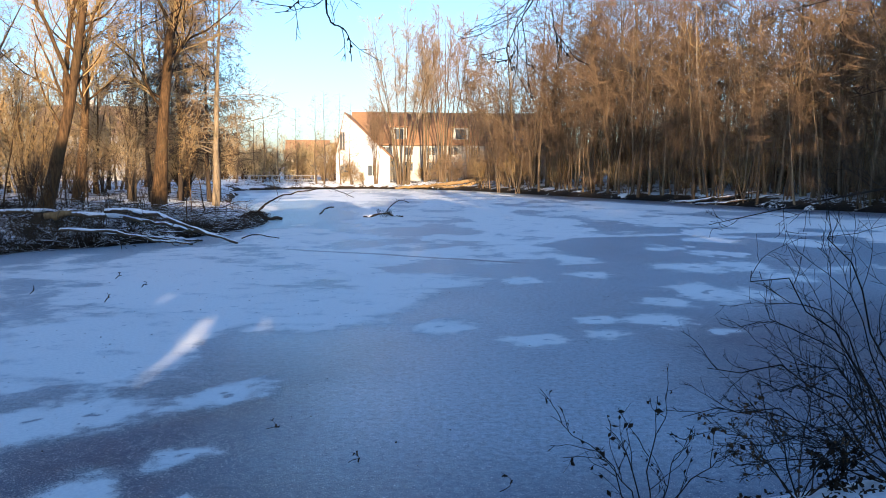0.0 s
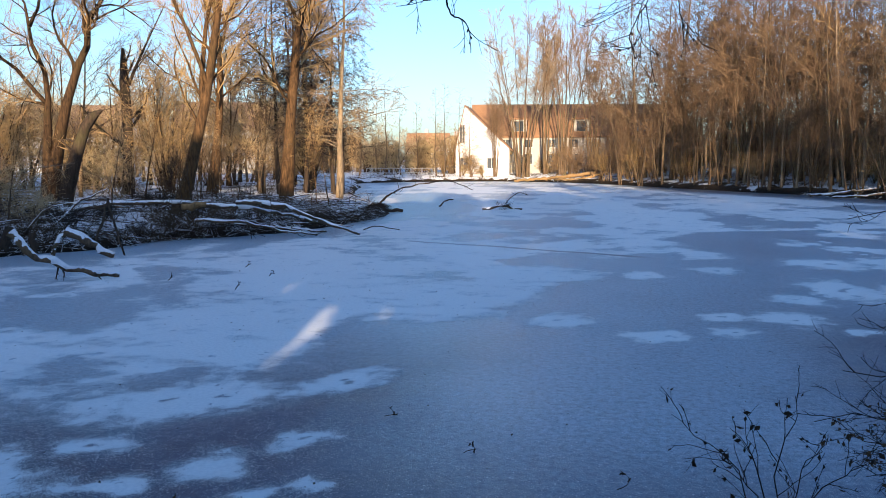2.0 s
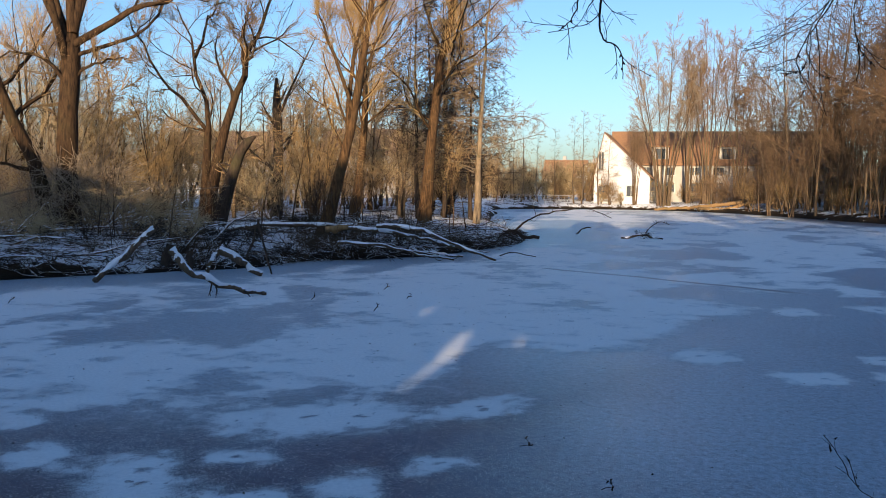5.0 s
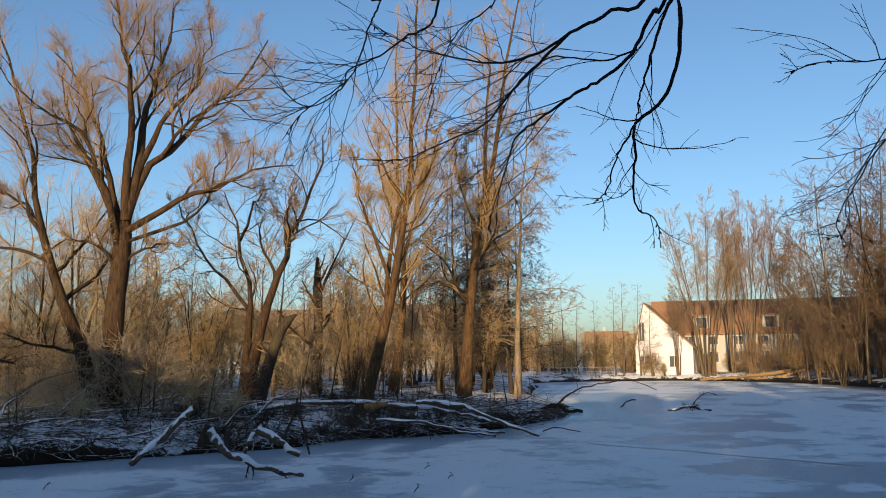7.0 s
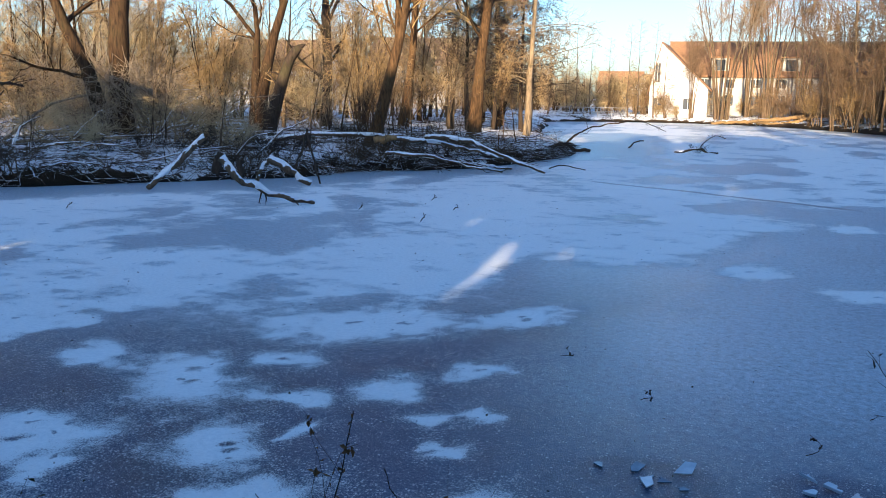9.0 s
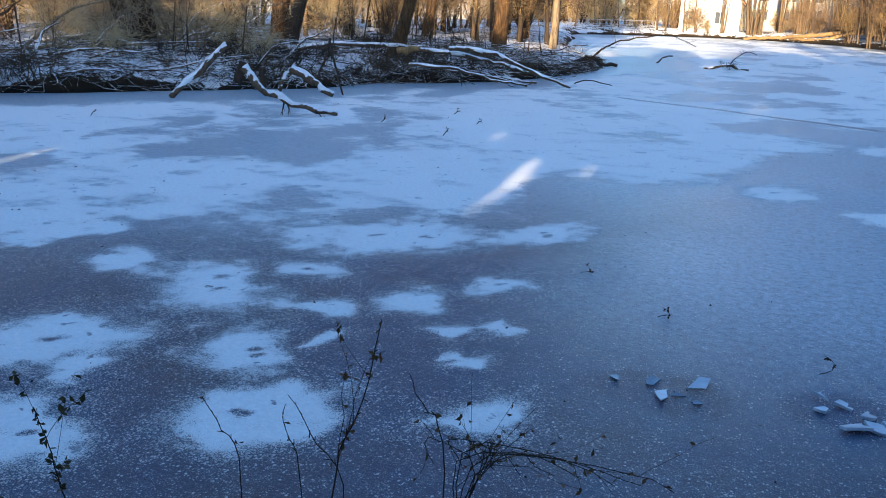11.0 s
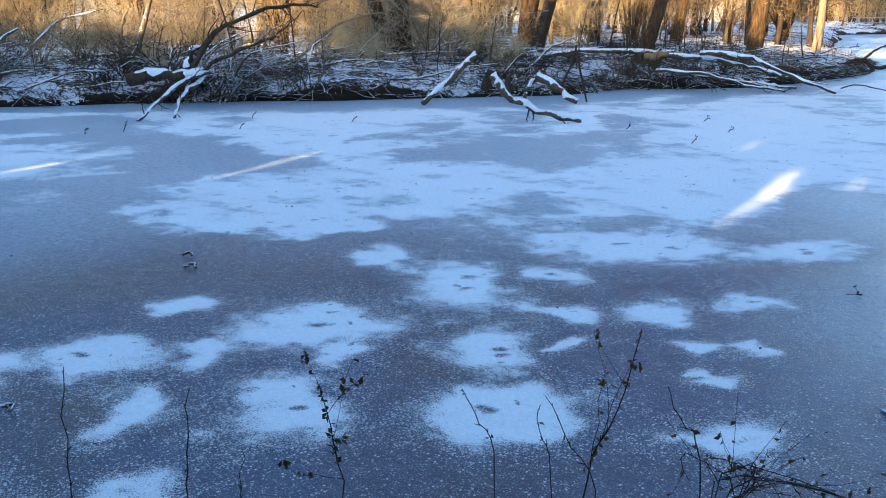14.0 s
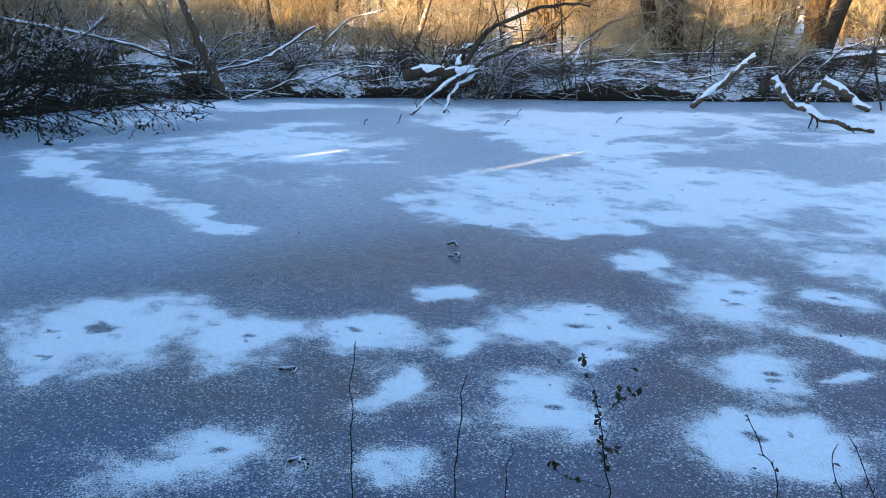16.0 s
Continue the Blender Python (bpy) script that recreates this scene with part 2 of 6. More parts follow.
M_SNOW, M_GROUND, M_ICE = snow_mat(), ground_mat(), ice_mat()
M_PLASTER = plain("white_render", (0.48, 0.50, 0.53), (0.62, 0.64, 0.67), 0.9, 0.6)
M_CREAM = plain("cream_render", (0.55, 0.50, 0.40), (0.66, 0.60, 0.48), 0.9, 0.6)
M_GREYWALL = plain("grey_render", (0.33, 0.32, 0.31), (0.45, 0.44, 0.41), 0.9, 0.6)
M_TILE = plain("orange_roof_tiles", (0.20, 0.11, 0.06), (0.31, 0.18, 0.10), 0.8, 5.0, 0.3)
M_TILE_DARK = plain("weathered_roof_tiles", (0.11, 0.075, 0.06), (0.19, 0.12, 0.085), 0.8, 5.0, 0.3)
M_FRAME = plain("window_frame_paint", (0.46, 0.46, 0.44), (0.56, 0.56, 0.54), 0.5, 3.0)
M_STEEL = plain("galvanised_steel", (0.30, 0.31, 0.32), (0.44, 0.45, 0.46), 0.45, 8.0)
M_ICEWET = plain("clear_wet_ice", (0.10, 0.15, 0.22), (0.22, 0.30, 0.40), 0.12, 9.0, 0.4)
M_ICEBIT = plain("broken_ice", (0.45, 0.55, 0.65), (0.66, 0.74, 0.82), 0.25, 9.0, 0.4)
glass = Mat("window_glass", 0.06, 0.6)
glass.colour((0.07, 0.08, 0.095))
M_GLASS = glass.m


# ---------------------------------------------------------------- mesh helpers
def mesh_of(name, pieces, materials, smooth=True):
    """pieces: list of (verts, quads, material slot)."""
    me = bpy.data.meshes.new(name)
    vs, fs, ms, o = [], [], [], 0
    for v, q, slot in pieces:
        vs.append(v)
        fs.append(q + o)
        ms.append(np.full(len(q), slot, dtype=np.int32))
        o += len(v)
    v, q, m = np.concatenate(vs), np.concatenate(fs), np.concatenate(ms)
    me.vertices.add(len(v))
    me.vertices.foreach_set("co", v.astype(np.float32).ravel())
    me.loops.add(q.size)
    me.loops.foreach_set("vertex_index", q.astype(np.int32).ravel())
    me.polygons.add(len(q))
    me.polygons.foreach_set("loop_start", np.arange(0, q.size, 4, dtype=np.int32))
    me.polygons.foreach_set("material_index", m)
    for mat in materials:
        me.materials.append(mat)
    me.update(calc_edges=True)
    me.polygons.foreach_set("use_smooth", np.full(len(q), smooth))
    return me


def tubes(P, R, sides=4, lump=0.0, rng=None):
    """Tapered tubes along N polylines of K points: P (N, K, 3), R (N, K)."""
    P, R = np.asarray(P, float), np.asarray(R, float)
    N, K, _ = P.shape
    T = np.gradient(P, axis=1)
    T /= np.linalg.norm(T, axis=2, keepdims=True) + 1e-9
    mean = P[:, -1] - P[:, 0]
    ref = np.where(np.abs(mean[:, 2:3]) > 0.8 * np.linalg.norm(mean, axis=1, keepdims=True), [[1.0, 0, 0]], [[0, 0, 1.0]])
    U = np.cross(T, ref[:, None, :])
    U /= np.linalg.norm(U, axis=2, keepdims=True) + 1e-9
    W = np.cross(T, U)
    a = np.arange(sides) / sides * 2 * np.pi
    r = R[:, :, None] * np.ones(sides)
    if lump:
        r = r * (1 + lump * rng.standard_normal(r.shape))
    V = P[:, :, None] + r[..., None] * (np.cos(a)[:, None] * U[:, :, None] + np.sin(a)[:, None] * W[:, :, None])
    idx = np.arange(N * K * sides).reshape(N, K, sides)
    nxt = np.roll(idx, -1, axis=2)
    Q = np.stack([idx[:, :-1], nxt[:, :-1], nxt[:, 1:], idx[:, 1:]], -1).reshape(-1, 4)
    return V.reshape(-1, 3), Q


def capped(P, R, sides, lump=0.0, rng=None):
    """One closed tube: the ends are drawn together."""
    P, R = np.asarray(P, float), np.asarray(R, float)
    d0, d1 = P[0] - P[1], P[-1] - P[-2]
    d0, d1 = d0 / np.linalg.norm(d0), d1 / np.linalg.norm(d1)
    P = np.vstack([P[0] + d0 * 0.002, P, P[-1] + d1 * 0.002])
    R = np.concatenate([[R[0] * 0.02], R, [R[-1] * 0.02]])
    return tubes(P[None], R[None], sides, lump, rng)


def spline(points, k):
    """Smooth curve through points, k samples."""
    p = np.asarray(points, float)
    p = np.vstack([2 * p[0] - p[1], p, 2 * p[-1] - p[-2]])
    n = len(p) - 3
    out = []
    for u in np.linspace(0, n - 1e-6, k):
        i = int(u)
        t = u - i
        a, b, c, d = p[i:i + 4]
        out.append(0.5 * (2 * b + (c - a) * t + (2 * a - 5 * b + 4 * c - d) * t * t + (3 * b - a - 3 * c + d) * t ** 3))
    return np.array(out)


def branch_out(rng, P, R, n, span, angle, length, k, up=0.0, curl=0.15, thick=0.6, tip=0.3, floor_r=0.004, fall=0.6, droop=0.0):
    """n side branches on each of the given ones. length: share of the parent's; fall: how much shorter towards its tip."""
    N, K, _ = P.shape
    Lp = np.linalg.norm(np.diff(P, axis=1), axis=2).sum(1)
    t = (np.arange(n)[None] + rng.random((N, n))) / n
    t = span[0] + (span[1] - span[0]) * t
    u = t * (K - 1)
    i = np.clip(u.astype(int), 0, K - 2)
    f = (u - i)[..., None]
    rows = np.arange(N)[:, None]
    A, B = P[rows, i], P[rows, i + 1]
    start = A * (1 - f) + B * f
    tang = B - A
    tang /= np.linalg.norm(tang, axis=2, keepdims=True) + 1e-9
    rp = R[rows, i] * (1 - f[..., 0]) + R[rows, i + 1] * f[..., 0]
    rnd = rng.standard_normal((N, n, 3))
    side = rnd - (rnd * tang).sum(2, keepdims=True) * tang
    side /= np.linalg.norm(side, axis=2, keepdims=True) + 1e-9
    ang = np.radians(angle[0] + angle[1] * rng.standard_normal((N, n)))[..., None]
    d = tang * np.cos(ang) + side * np.sin(ang)
    L = Lp[:, None] * length * (1 - fall * (t - span[0]) / (span[1] - span[0] + 1e-6)) * (0.6 + 0.7 * rng.random((N, n)))
    M = N * n
    d, L, start = d.reshape(M, 3), L.reshape(M), start.reshape(M, 3)
    r0 = np.maximum(rp.reshape(M) * thick, floor_r)
    out = np.empty((M, k, 3))
    out[:, 0] = start
    for j in range(1, k):
        d = d + curl * rng.standard_normal((M, 3))
        d[:, 2] += up - droop * j / k
        d /= np.linalg.norm(d, axis=1, keepdims=True) + 1e-9
        out[:, j] = out[:, j - 1] + d * (L / (k - 1))[:, None]
    rad = r0[:, None] * np.linspace(1, tip, k)[None]
    return out, np.maximum(rad, floor_r * 0.6)


def leaf_quads(rng, P, n, size, span=(0.2, 1.0), thick=0.0):
    """Small curled leaves set along polylines: two quads each, folded at the midrib."""
    N, K, _ = P.shape
    u = (span[0] + (span[1] - span[0]) * rng.random((N, n))) * (K - 1)
    i = np.clip(u.astype(int), 0, K - 2)
    f = (u - i)[..., None]
    rows = np.arange(N)[:, None]
    c = (P[rows, i] * (1 - f) + P[rows, i + 1] * f).reshape(-1, 3)
    M = len(c)
    d = rng.standard_normal((M, 3))
    d[:, 2] -= 0.6
    d /= np.linalg.norm(d, axis=1, keepdims=True)
    w = np.cross(d, rng.standard_normal((M, 3)))
    w /= np.linalg.norm(w, axis=1, keepdims=True)
    nrm = np.cross(d, w)
    s = (size * (0.6 + 0.8 * rng.random(M)))[:, None]
    a, m, tip = c, c + d * s * 0.5, c + d * s
    l1, r1 = m + w * s * 0.3 + nrm * s * 0.14, m - w * s * 0.3 + nrm * s * 0.14
    V = np.stack([a, l1, tip, m - nrm * s * 0.05, r1], 1).reshape(-1, 3)
    o = np.arange(M)[:, None] * 5
    Q = np.concatenate([o + np.array([[0, 1, 2, 3]]), o + np.array([[0, 3, 2, 4]])])
    return V, Q


def part(name, me, parent, label=""):
    ob = new(name, me)
    ob.parent = parent
    if label:
        ob["label"] = label
    return ob


def thing(name, label, category, group="", at=(0, 0, 0), turn=0.0, size=1.0):
    e = new(name)
    e.matrix_basis = pose(*at, 0, 0, turn) @ Matrix.Diagonal((size, size, size, 1))
    e.empty_display_size = 0.2
    return tagged(e, label, category, group)


def box(x0, y0, z0, x1, y1, z1):
    v = np.array([(x, y, z) for z in (z0, z1) for y in (y0, y1) for x in (x0, x1)], float)
    q = np.array([(0, 2, 3, 1), (4, 5, 7, 6), (0, 1, 5, 4), (2, 6, 7, 3), (0, 4, 6, 2), (1, 3, 7, 5)])
    return v, q


# ---------------------------------------------------------------- shore, ground and ice
SHORE = [(-24, -1.8), (-25.5, 2.5), (-27, 7.0), (-26, 10), (-21.5, 15.5), (-18, 19.3), (-14.6, 23.6), (-13.6, 27),
         (-11.6, 28.6), (-9.6, 33), (-8.8, 38), (-9.2, 43), (-12, 51), (-16, 62), (-20, 80), (-23, 94), (-15, 101.5),
         (-6, 102.5), (3, 95.5), (11.6, 78), (18.5, 66.2), (22.3, 57.3), (27.3, 50.6), (33, 38), (31, 25), (22, 15),
         (12, 11), (6.5, 9.4), (4.6, 7.3), (3.0, 6.6), (2.1, 6.25), (1.35, 5.75), (0.85, 5.1), (0.4, 4.3), (-0.5, 3.5), (-1.9, 2.3), (-3.3, 0.6), (-5, -1.3), (-10, -2.6)]


def closed_curve(points, per):
    p = np.asarray(points, float)
    out = []
    n = len(p)
    for i in range(n):
        a, b, c, d = p[i - 1], p[i], p[(i + 1) % n], p[(i + 2) % n]
        for t in np.arange(per) / per:
            out.append(0.5 * (2 * b + (c - a) * t + (2 * a - 5 * b + 4 * c - d) * t * t + (3 * b - a - 3 * c + d) * t ** 3))
    return np.array(out)


EDGE = closed_curve(SHORE, 8)
for i, (x, y) in enumerate(EDGE):
    amp = 0.06 if (y < 9 and -7 < x < 8) else 0.35
    EDGE[i, 0] += amp * noise.noise(Vector((x * 0.7, y * 0.7, 0.3)))
    EDGE[i, 1] += amp * noise.noise(Vector((x * 0.7, y * 0.7, 7.3)))


def shore_distance(X, Y):
    """Metres from the waterline, positive on land."""
    best = np.full(X.shape, 1e9)
    inside = np.zeros(X.shape, bool)
    for i in range(len(EDGE)):
        (ax, ay), (bx, by) = EDGE[i - 1], EDGE[i]
        dx, dy = bx - ax, by - ay
        t = np.clip(((X - ax) * dx + (Y - ay) * dy) / (dx * dx + dy * dy + 1e-12), 0, 1)
        best = np.minimum(best, (X - ax - t * dx) ** 2 + (Y - ay - t * dy) ** 2)
        if ay != by:
            inside ^= ((ay > Y) != (by > Y)) & (X < ax + (Y - ay) * dx / dy)
    return np.where(inside, -1, 1) * np.sqrt(best)


def waves(X, Y, seed, scale, octaves=4):
    r = np.random.default_rng(seed)
    out = np.zeros(X.shape)
    for o in range(octaves):
        for _ in range(4):
            a = r.random() * 2 * np.pi
            f = 2 * np.pi / scale * 1.9 ** o * (0.7 + 0.6 * r.random())
            out += np.sin((X * math.cos(a) + Y * math.sin(a)) * f + r.random() * 7) / (2.0 ** o)
    return out / 6


def ground_height(X, Y):
    X, Y = np.asarray(X, float), np.asarray(Y, float)
    D = shore_distance(X, Y)
    d = np.maximum(D, 0)
    h = 0.22 * (1 - np.exp(-d / 0.25)) + 0.75 * (1 - np.exp(-d / 3.2)) + 0.35 * (1 - np.exp(-d / 40.0))
    near = np.exp(-(((X - 0.5) / 7) ** 2 + ((Y - 0) / 6) ** 2))
    h += near * 0.58 * (1 - np.exp(-d / 0.5))
    h += (0.12 * waves(X, Y, 3, 7.0) + 0.09 * waves(X, Y, 5, 1.7)) * np.minimum(d / 0.5, 1)
    return np.where(D > 0, h, -0.5 * (1 - np.exp(np.minimum(D, 0) / 0.3)))


def gz(x, y):
    return float(ground_height(np.array([x]), np.array([y]))[0])


def axis(lo, hi, fine, far, grow=1.25):
    core = np.arange(lo, hi, fine)
    out, step, p = [], fine, core[-1]
    while p < far:
        step *= grow
        p += step
        out.append(p)
    low, step, p = [], fine, core[0]
    while p > -far:
        step *= grow
        p -= step
        low.append(p)
    return np.concatenate([low[::-1], core, out])


gx, gy = axis(-44, 36, 0.45, 1500), axis(-8, 106, 0.45, 1500, 1.12)
GX, GY = np.meshgrid(gx, gy)
GZ = ground_height(GX, GY)
nx, ny = len(gx), len(gy)
gi = np.arange(nx * ny).reshape(ny, nx)
quads = np.stack([gi[:-1, :-1], gi[:-1, 1:], gi[1:, 1:], gi[1:, :-1]], -1).reshape(-1, 4)
ground = new("ground", mesh_of("ground", [(np.stack([GX, GY, GZ], -1).reshape(-1, 3), quads, 0)], [M_GROUND]))
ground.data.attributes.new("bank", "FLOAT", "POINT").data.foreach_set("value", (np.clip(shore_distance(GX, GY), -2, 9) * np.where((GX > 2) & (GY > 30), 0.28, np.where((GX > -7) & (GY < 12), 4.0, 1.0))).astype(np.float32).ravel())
tagged(ground, "leaf-strewn pond bank under patchy thin snow", "ground", kind="structure")

def value_noise(X, Y, seed, size, octaves=4, gain=0.5):
    """Smooth noise between 0 and 1."""
    r = np.random.default_rng(seed)
    out, amp, tot = np.zeros(X.shape), 1.0, 0.0
    for o in range(octaves):
        tab = r.random((256, 256))
        u, v = X / size * 2 ** o + 100, Y / size * 2 ** o + 100
        i, j = np.floor(u).astype(int), np.floor(v).astype(int)
        f, g = u - i, v - j
        f, g = f * f * (3 - 2 * f), g * g * (3 - 2 * g)
        a, b = tab[i % 256, j % 256], tab[(i + 1) % 256, j % 256]
        c, d = tab[i % 256, (j + 1) % 256], tab[(i + 1) % 256, (j + 1) % 256]
        out += amp * ((a * (1 - f) + b * f) * (1 - g) + (c * (1 - f) + d * f) * g)
        tot += amp
        amp *= gain
    return out / tot


def ramp(v, lo, hi):
    t = np.clip((v - lo) / (hi - lo), 0, 1)
    return t * t * (3 - 2 * t)


CRACK = ((-5.2, 27.75), (2.2, 24.05))         # a refrozen crack across the ice


def off_crack(X, Y):
    """0 on the crack, 1 away from it."""
    (ax, ay), (bx, by) = CRACK
    line = ay + (X - ax) * (by - ay) / (bx - ax) + 0.5 * (value_noise(X, Y, 9, 2.2, 3) - 0.5)
    return 1 - (1 - ramp(np.abs(Y - line), 0.10, 0.24)) * ramp(X, ax - 0.6, ax + 0.4) * ramp(-X, -bx - 0.6, -bx + 0.4)


def dry_ice(X, Y):
    """0 where the ice has been broken through and is dark and wet, 1 elsewhere."""
    wx, wy = X + 0.3 * (value_noise(X, Y, 41, 0.3, 3) - 0.5), Y + 0.3 * (value_noise(X, Y, 42, 0.3, 3) - 0.5)
    near = np.minimum(np.hypot((wx + 0.68) / 0.62, (wy - 6.02) / 0.34), np.hypot((wx - 0.72) / 0.45, (wy - 6.2) / 0.35))
    return ramp(near, 0.8, 1.15)


def snow_on_ice(X, Y):
    """Depth of the blown snow, 0 to 1."""
    wx = X + 0.8 * (value_noise(X, Y, 1, 1.1, 4, 0.6) - 0.5) + 0.35 * (value_noise(X, Y, 31, 0.34, 3, 0.6) - 0.5)
    wy = Y + 0.8 * (value_noise(X, Y, 2, 1.1, 4, 0.6) - 0.5) + 0.35 * (value_noise(X, Y, 32, 0.34, 3, 0.6) - 0.5)

    def nearest(patches):
        best = np.full(X.shape, 9.0)
        for x, y, a, b, turn in patches:
            c, n = math.cos(radians(turn)), math.sin(radians(turn))
            u, v = (wx - x) * c + (wy - y) * n, (wy - y) * c - (wx - x) * n
            best = np.minimum(best, np.hypot(u / a, v / b))
        return best
    small, wide, bare = nearest(SNOW_A + SNOW_B), nearest(SNOW_WIDE), nearest(BARE_ICE)
    along = Y - 0.55 * X
    field = value_noise(wx, wy * 0.8, 3, 2.6, 6, 0.58) + 0.08 * (ramp(along, 11.0, 16.0) - 0.4)
    level = 0.25 + 0.60 * ramp(field, 0.39, 0.60) * (0.62 + 0.7 * value_noise(X, Y * 1.5, 15, 0.8, 5, 0.7))
    level = level * ramp(along, 9, 14) * (0.2 + 0.8 * ramp(bare, 0.7, 1.25))
    edge = np.interp(Y, (5, 12, 14.8, 18.6, 22.8, 24.0, 29.7, 32.6, 35, 44), (-3.4, -2.0, -0.9, 0.3, 1.3, 4.7, 3.7, 5.6, 13, 34))
    level = level * (0.12 + 0.88 * (1 - ramp(X - edge + 1.6 * (value_noise(X, Y, 17, 1.8, 4, 0.6) - 0.5), -0.8, 0.8)))
    level = np.maximum(level, 0.8 * ramp(value_noise(X, Y * 0.7, 18, 2.2, 4, 0.6), 0.51, 0.57) * ramp(X, 6, 9) * ramp(Y, 19, 24))
    level = np.maximum(level, 0.78 - 0.78 * ramp(small + 0.9 * (value_noise(X, Y, 11, 0.4, 4, 0.65) - 0.5), 0.25, 2.0))
    level = np.maximum(level, (0.74 + 0.6 * (value_noise(X, Y, 14, 0.7, 4, 0.65) - 0.5)) * (1 - ramp(wide + 0.6 * (value_noise(X, Y, 12, 0.5, 4, 0.65) - 0.5), 0.72, 1.28)))
    mottle = value_noise(X * 0.75, Y * 1.15, 22, 0.45, 4, 0.6)
    level = level * (1 - 0.3 * ramp(mottle, 0.50, 0.68) * ramp(small, 0.5, 1.0)) * (0.25 + 0.75 * ramp(small, 0.05, 0.18))
    level = level * (0.1 + 0.9 * off_crack(X, Y)) * (0.1 + 0.9 * dry_ice(X, Y))
    rim = -shore_distance(X, Y)
    margin = ramp(-X, 7, 10) * ramp(Y, 9, 13) * ramp(-Y, -52, -44) + 2.6 * ramp(X, 4, 9) * ramp(Y, 30, 42)
    return level * ramp(rim + 1.6 * (value_noise(X, Y, 7, 2.2, 3) - 0.5), 0.2 + 0.9 * margin, 1.6 + 1.9 * margin)


def frost_on_ice(X, Y):
    """The even blue bloom of frost on the bare ice, thinnest towards the near and the east bank."""
    wx = X + 2.6 * (value_noise(X, Y, 20, 2.5, 4, 0.6) - 0.5)
    east = ramp(wx, -3.4, 0.2) * (1 - 0.8 * ramp(wx - 0.05 * (Y - 10), 2.4, 5.0)) * (1 - 0.5 * ramp(Y, 16, 24)) * (0.10 + 0.90 * ramp(Y, 5.0, 9.5))
    west = 0.02 + 0.98 * ramp(Y - 0.55 * X, 9.0, 15)
    best = np.maximum(np.maximum(east, west), 0.7 * ramp(-X, 7.8, 11.0))
    wood = 1 - 0.75 * (1 - ramp(-shore_distance(X, Y), 1.5, 6.5)) * ramp(X, 4, 9) * ramp(Y, 30, 42)
    return np.clip(best + (0.12 + 0.5 * best) * (value_noise(X, Y, 19, 3.0, 4, 0.55) - 0.5), 0, 1) * wood * (0.15 + 0.85 * off_crack(X, Y)) * (0.15 + 0.85 * dry_ice(X, Y))


ice_x, ice_y = axis(-17, 9, 0.085, 33, 1.06), axis(-3, 29, 0.085, 104, 1.03)
ice_y = ice_y[ice_y > -7]
IX, IY = np.meshgrid(ice_x, ice_y)
ii = np.arange(IX.size).reshape(IX.shape)
iq = np.stack([ii[:-1, :-1], ii[:-1, 1:], ii[1:, 1:], ii[1:, :-1]], -1).reshape(-1, 4)
ice_mesh = mesh_of("ice", [(np.stack([IX, IY, 0 * IX], -1).reshape(-1, 3), iq, 0)], [M_ICE])
ice_mesh.attributes.new("snow_depth", "FLOAT", "POINT").data.foreach_set("value", snow_on_ice(IX, IY).astype(np.float32).ravel())
ice_mesh.attributes.new("frost", "FLOAT", "POINT").data.foreach_set("value", frost_on_ice(IX, IY).astype(np.float32).ravel())
ice = new("water", ice_mesh)
tagged(ice, "frozen pond with blue ice and patches of blown snow", "frozen pond", kind="structure")


# ---------------------------------------------------------------- trees
def bent_trunk(rng, height, lean=(0, 0), k=9, wob=0.02):
    t = np.linspace(0, 1, k)
    p = np.zeros((k, 3))
    p[:, 0] = lean[0] * t ** 1.2
    p[:, 1] = lean[1] * t ** 1.2
    p[:, 2] = height * t
    p[1:, :2] += np.cumsum(rng.standard_normal((k - 1, 2)), 0) * height * wob * 0.5
    return p


def trunk_radius(k, r, tip=0.12, flare=0.30):
    t = np.linspace(0, 1, k)
    return 0.84 * r * ((1 - t) ** 1.25 * (1 - tip) + tip) * (1 + flare * np.exp(-t * k * 0.9))


def tree_meshes(seed, stems, limbs, twigs, bark_m, twig_m, finest=None, limb_sides=5, bare=0):
    """stems: list of (points, radii). limbs, twigs, finest: settings of branch_out. Returns the trunk's and the crown's mesh."""
    rng = np.random.default_rng(seed)
    wood, fine = [], []
    for number, (p, r) in enumerate(stems):
        p, r = np.asarray(p), np.asarray(r)
        v, q = tubes(p[None], r[None], 9, 0.05, rng)
        wood.append((v, q, 0))
        if number < bare:
            continue
        P, R = p[None], r[None]
        for s in limbs:
            P, R = branch_out(rng, P, R, **s)
            v, q = tubes(P, R, limb_sides)
            wood.append((v, q, 0))
        P2, R2 = branch_out(rng, P, R, **twigs)
        v, q = tubes(P2, R2, 3)
        fine.append((v, q, 0))
        if finest:
            P3, R3 = branch_out(rng, P2, R2, **finest)
            v, q = tubes(P3, R3, 3)
            fine.append((v, q, 0))
    return mesh_of("trunk", wood, [bark_m]), mesh_of("crown", fine, [twig_m])


def tree(meshes, label, x, y, turn=0.0, size=1.0, group="", sink=0.08, category="tree", name="tree", parts=("trunk", "crown")):
    t = thing(name, label, category, group, (x, y, gz(x, y) - sink), turn, size)
    part(parts[0], meshes[0], t)
    part(parts[1], meshes[1], t)
    return t


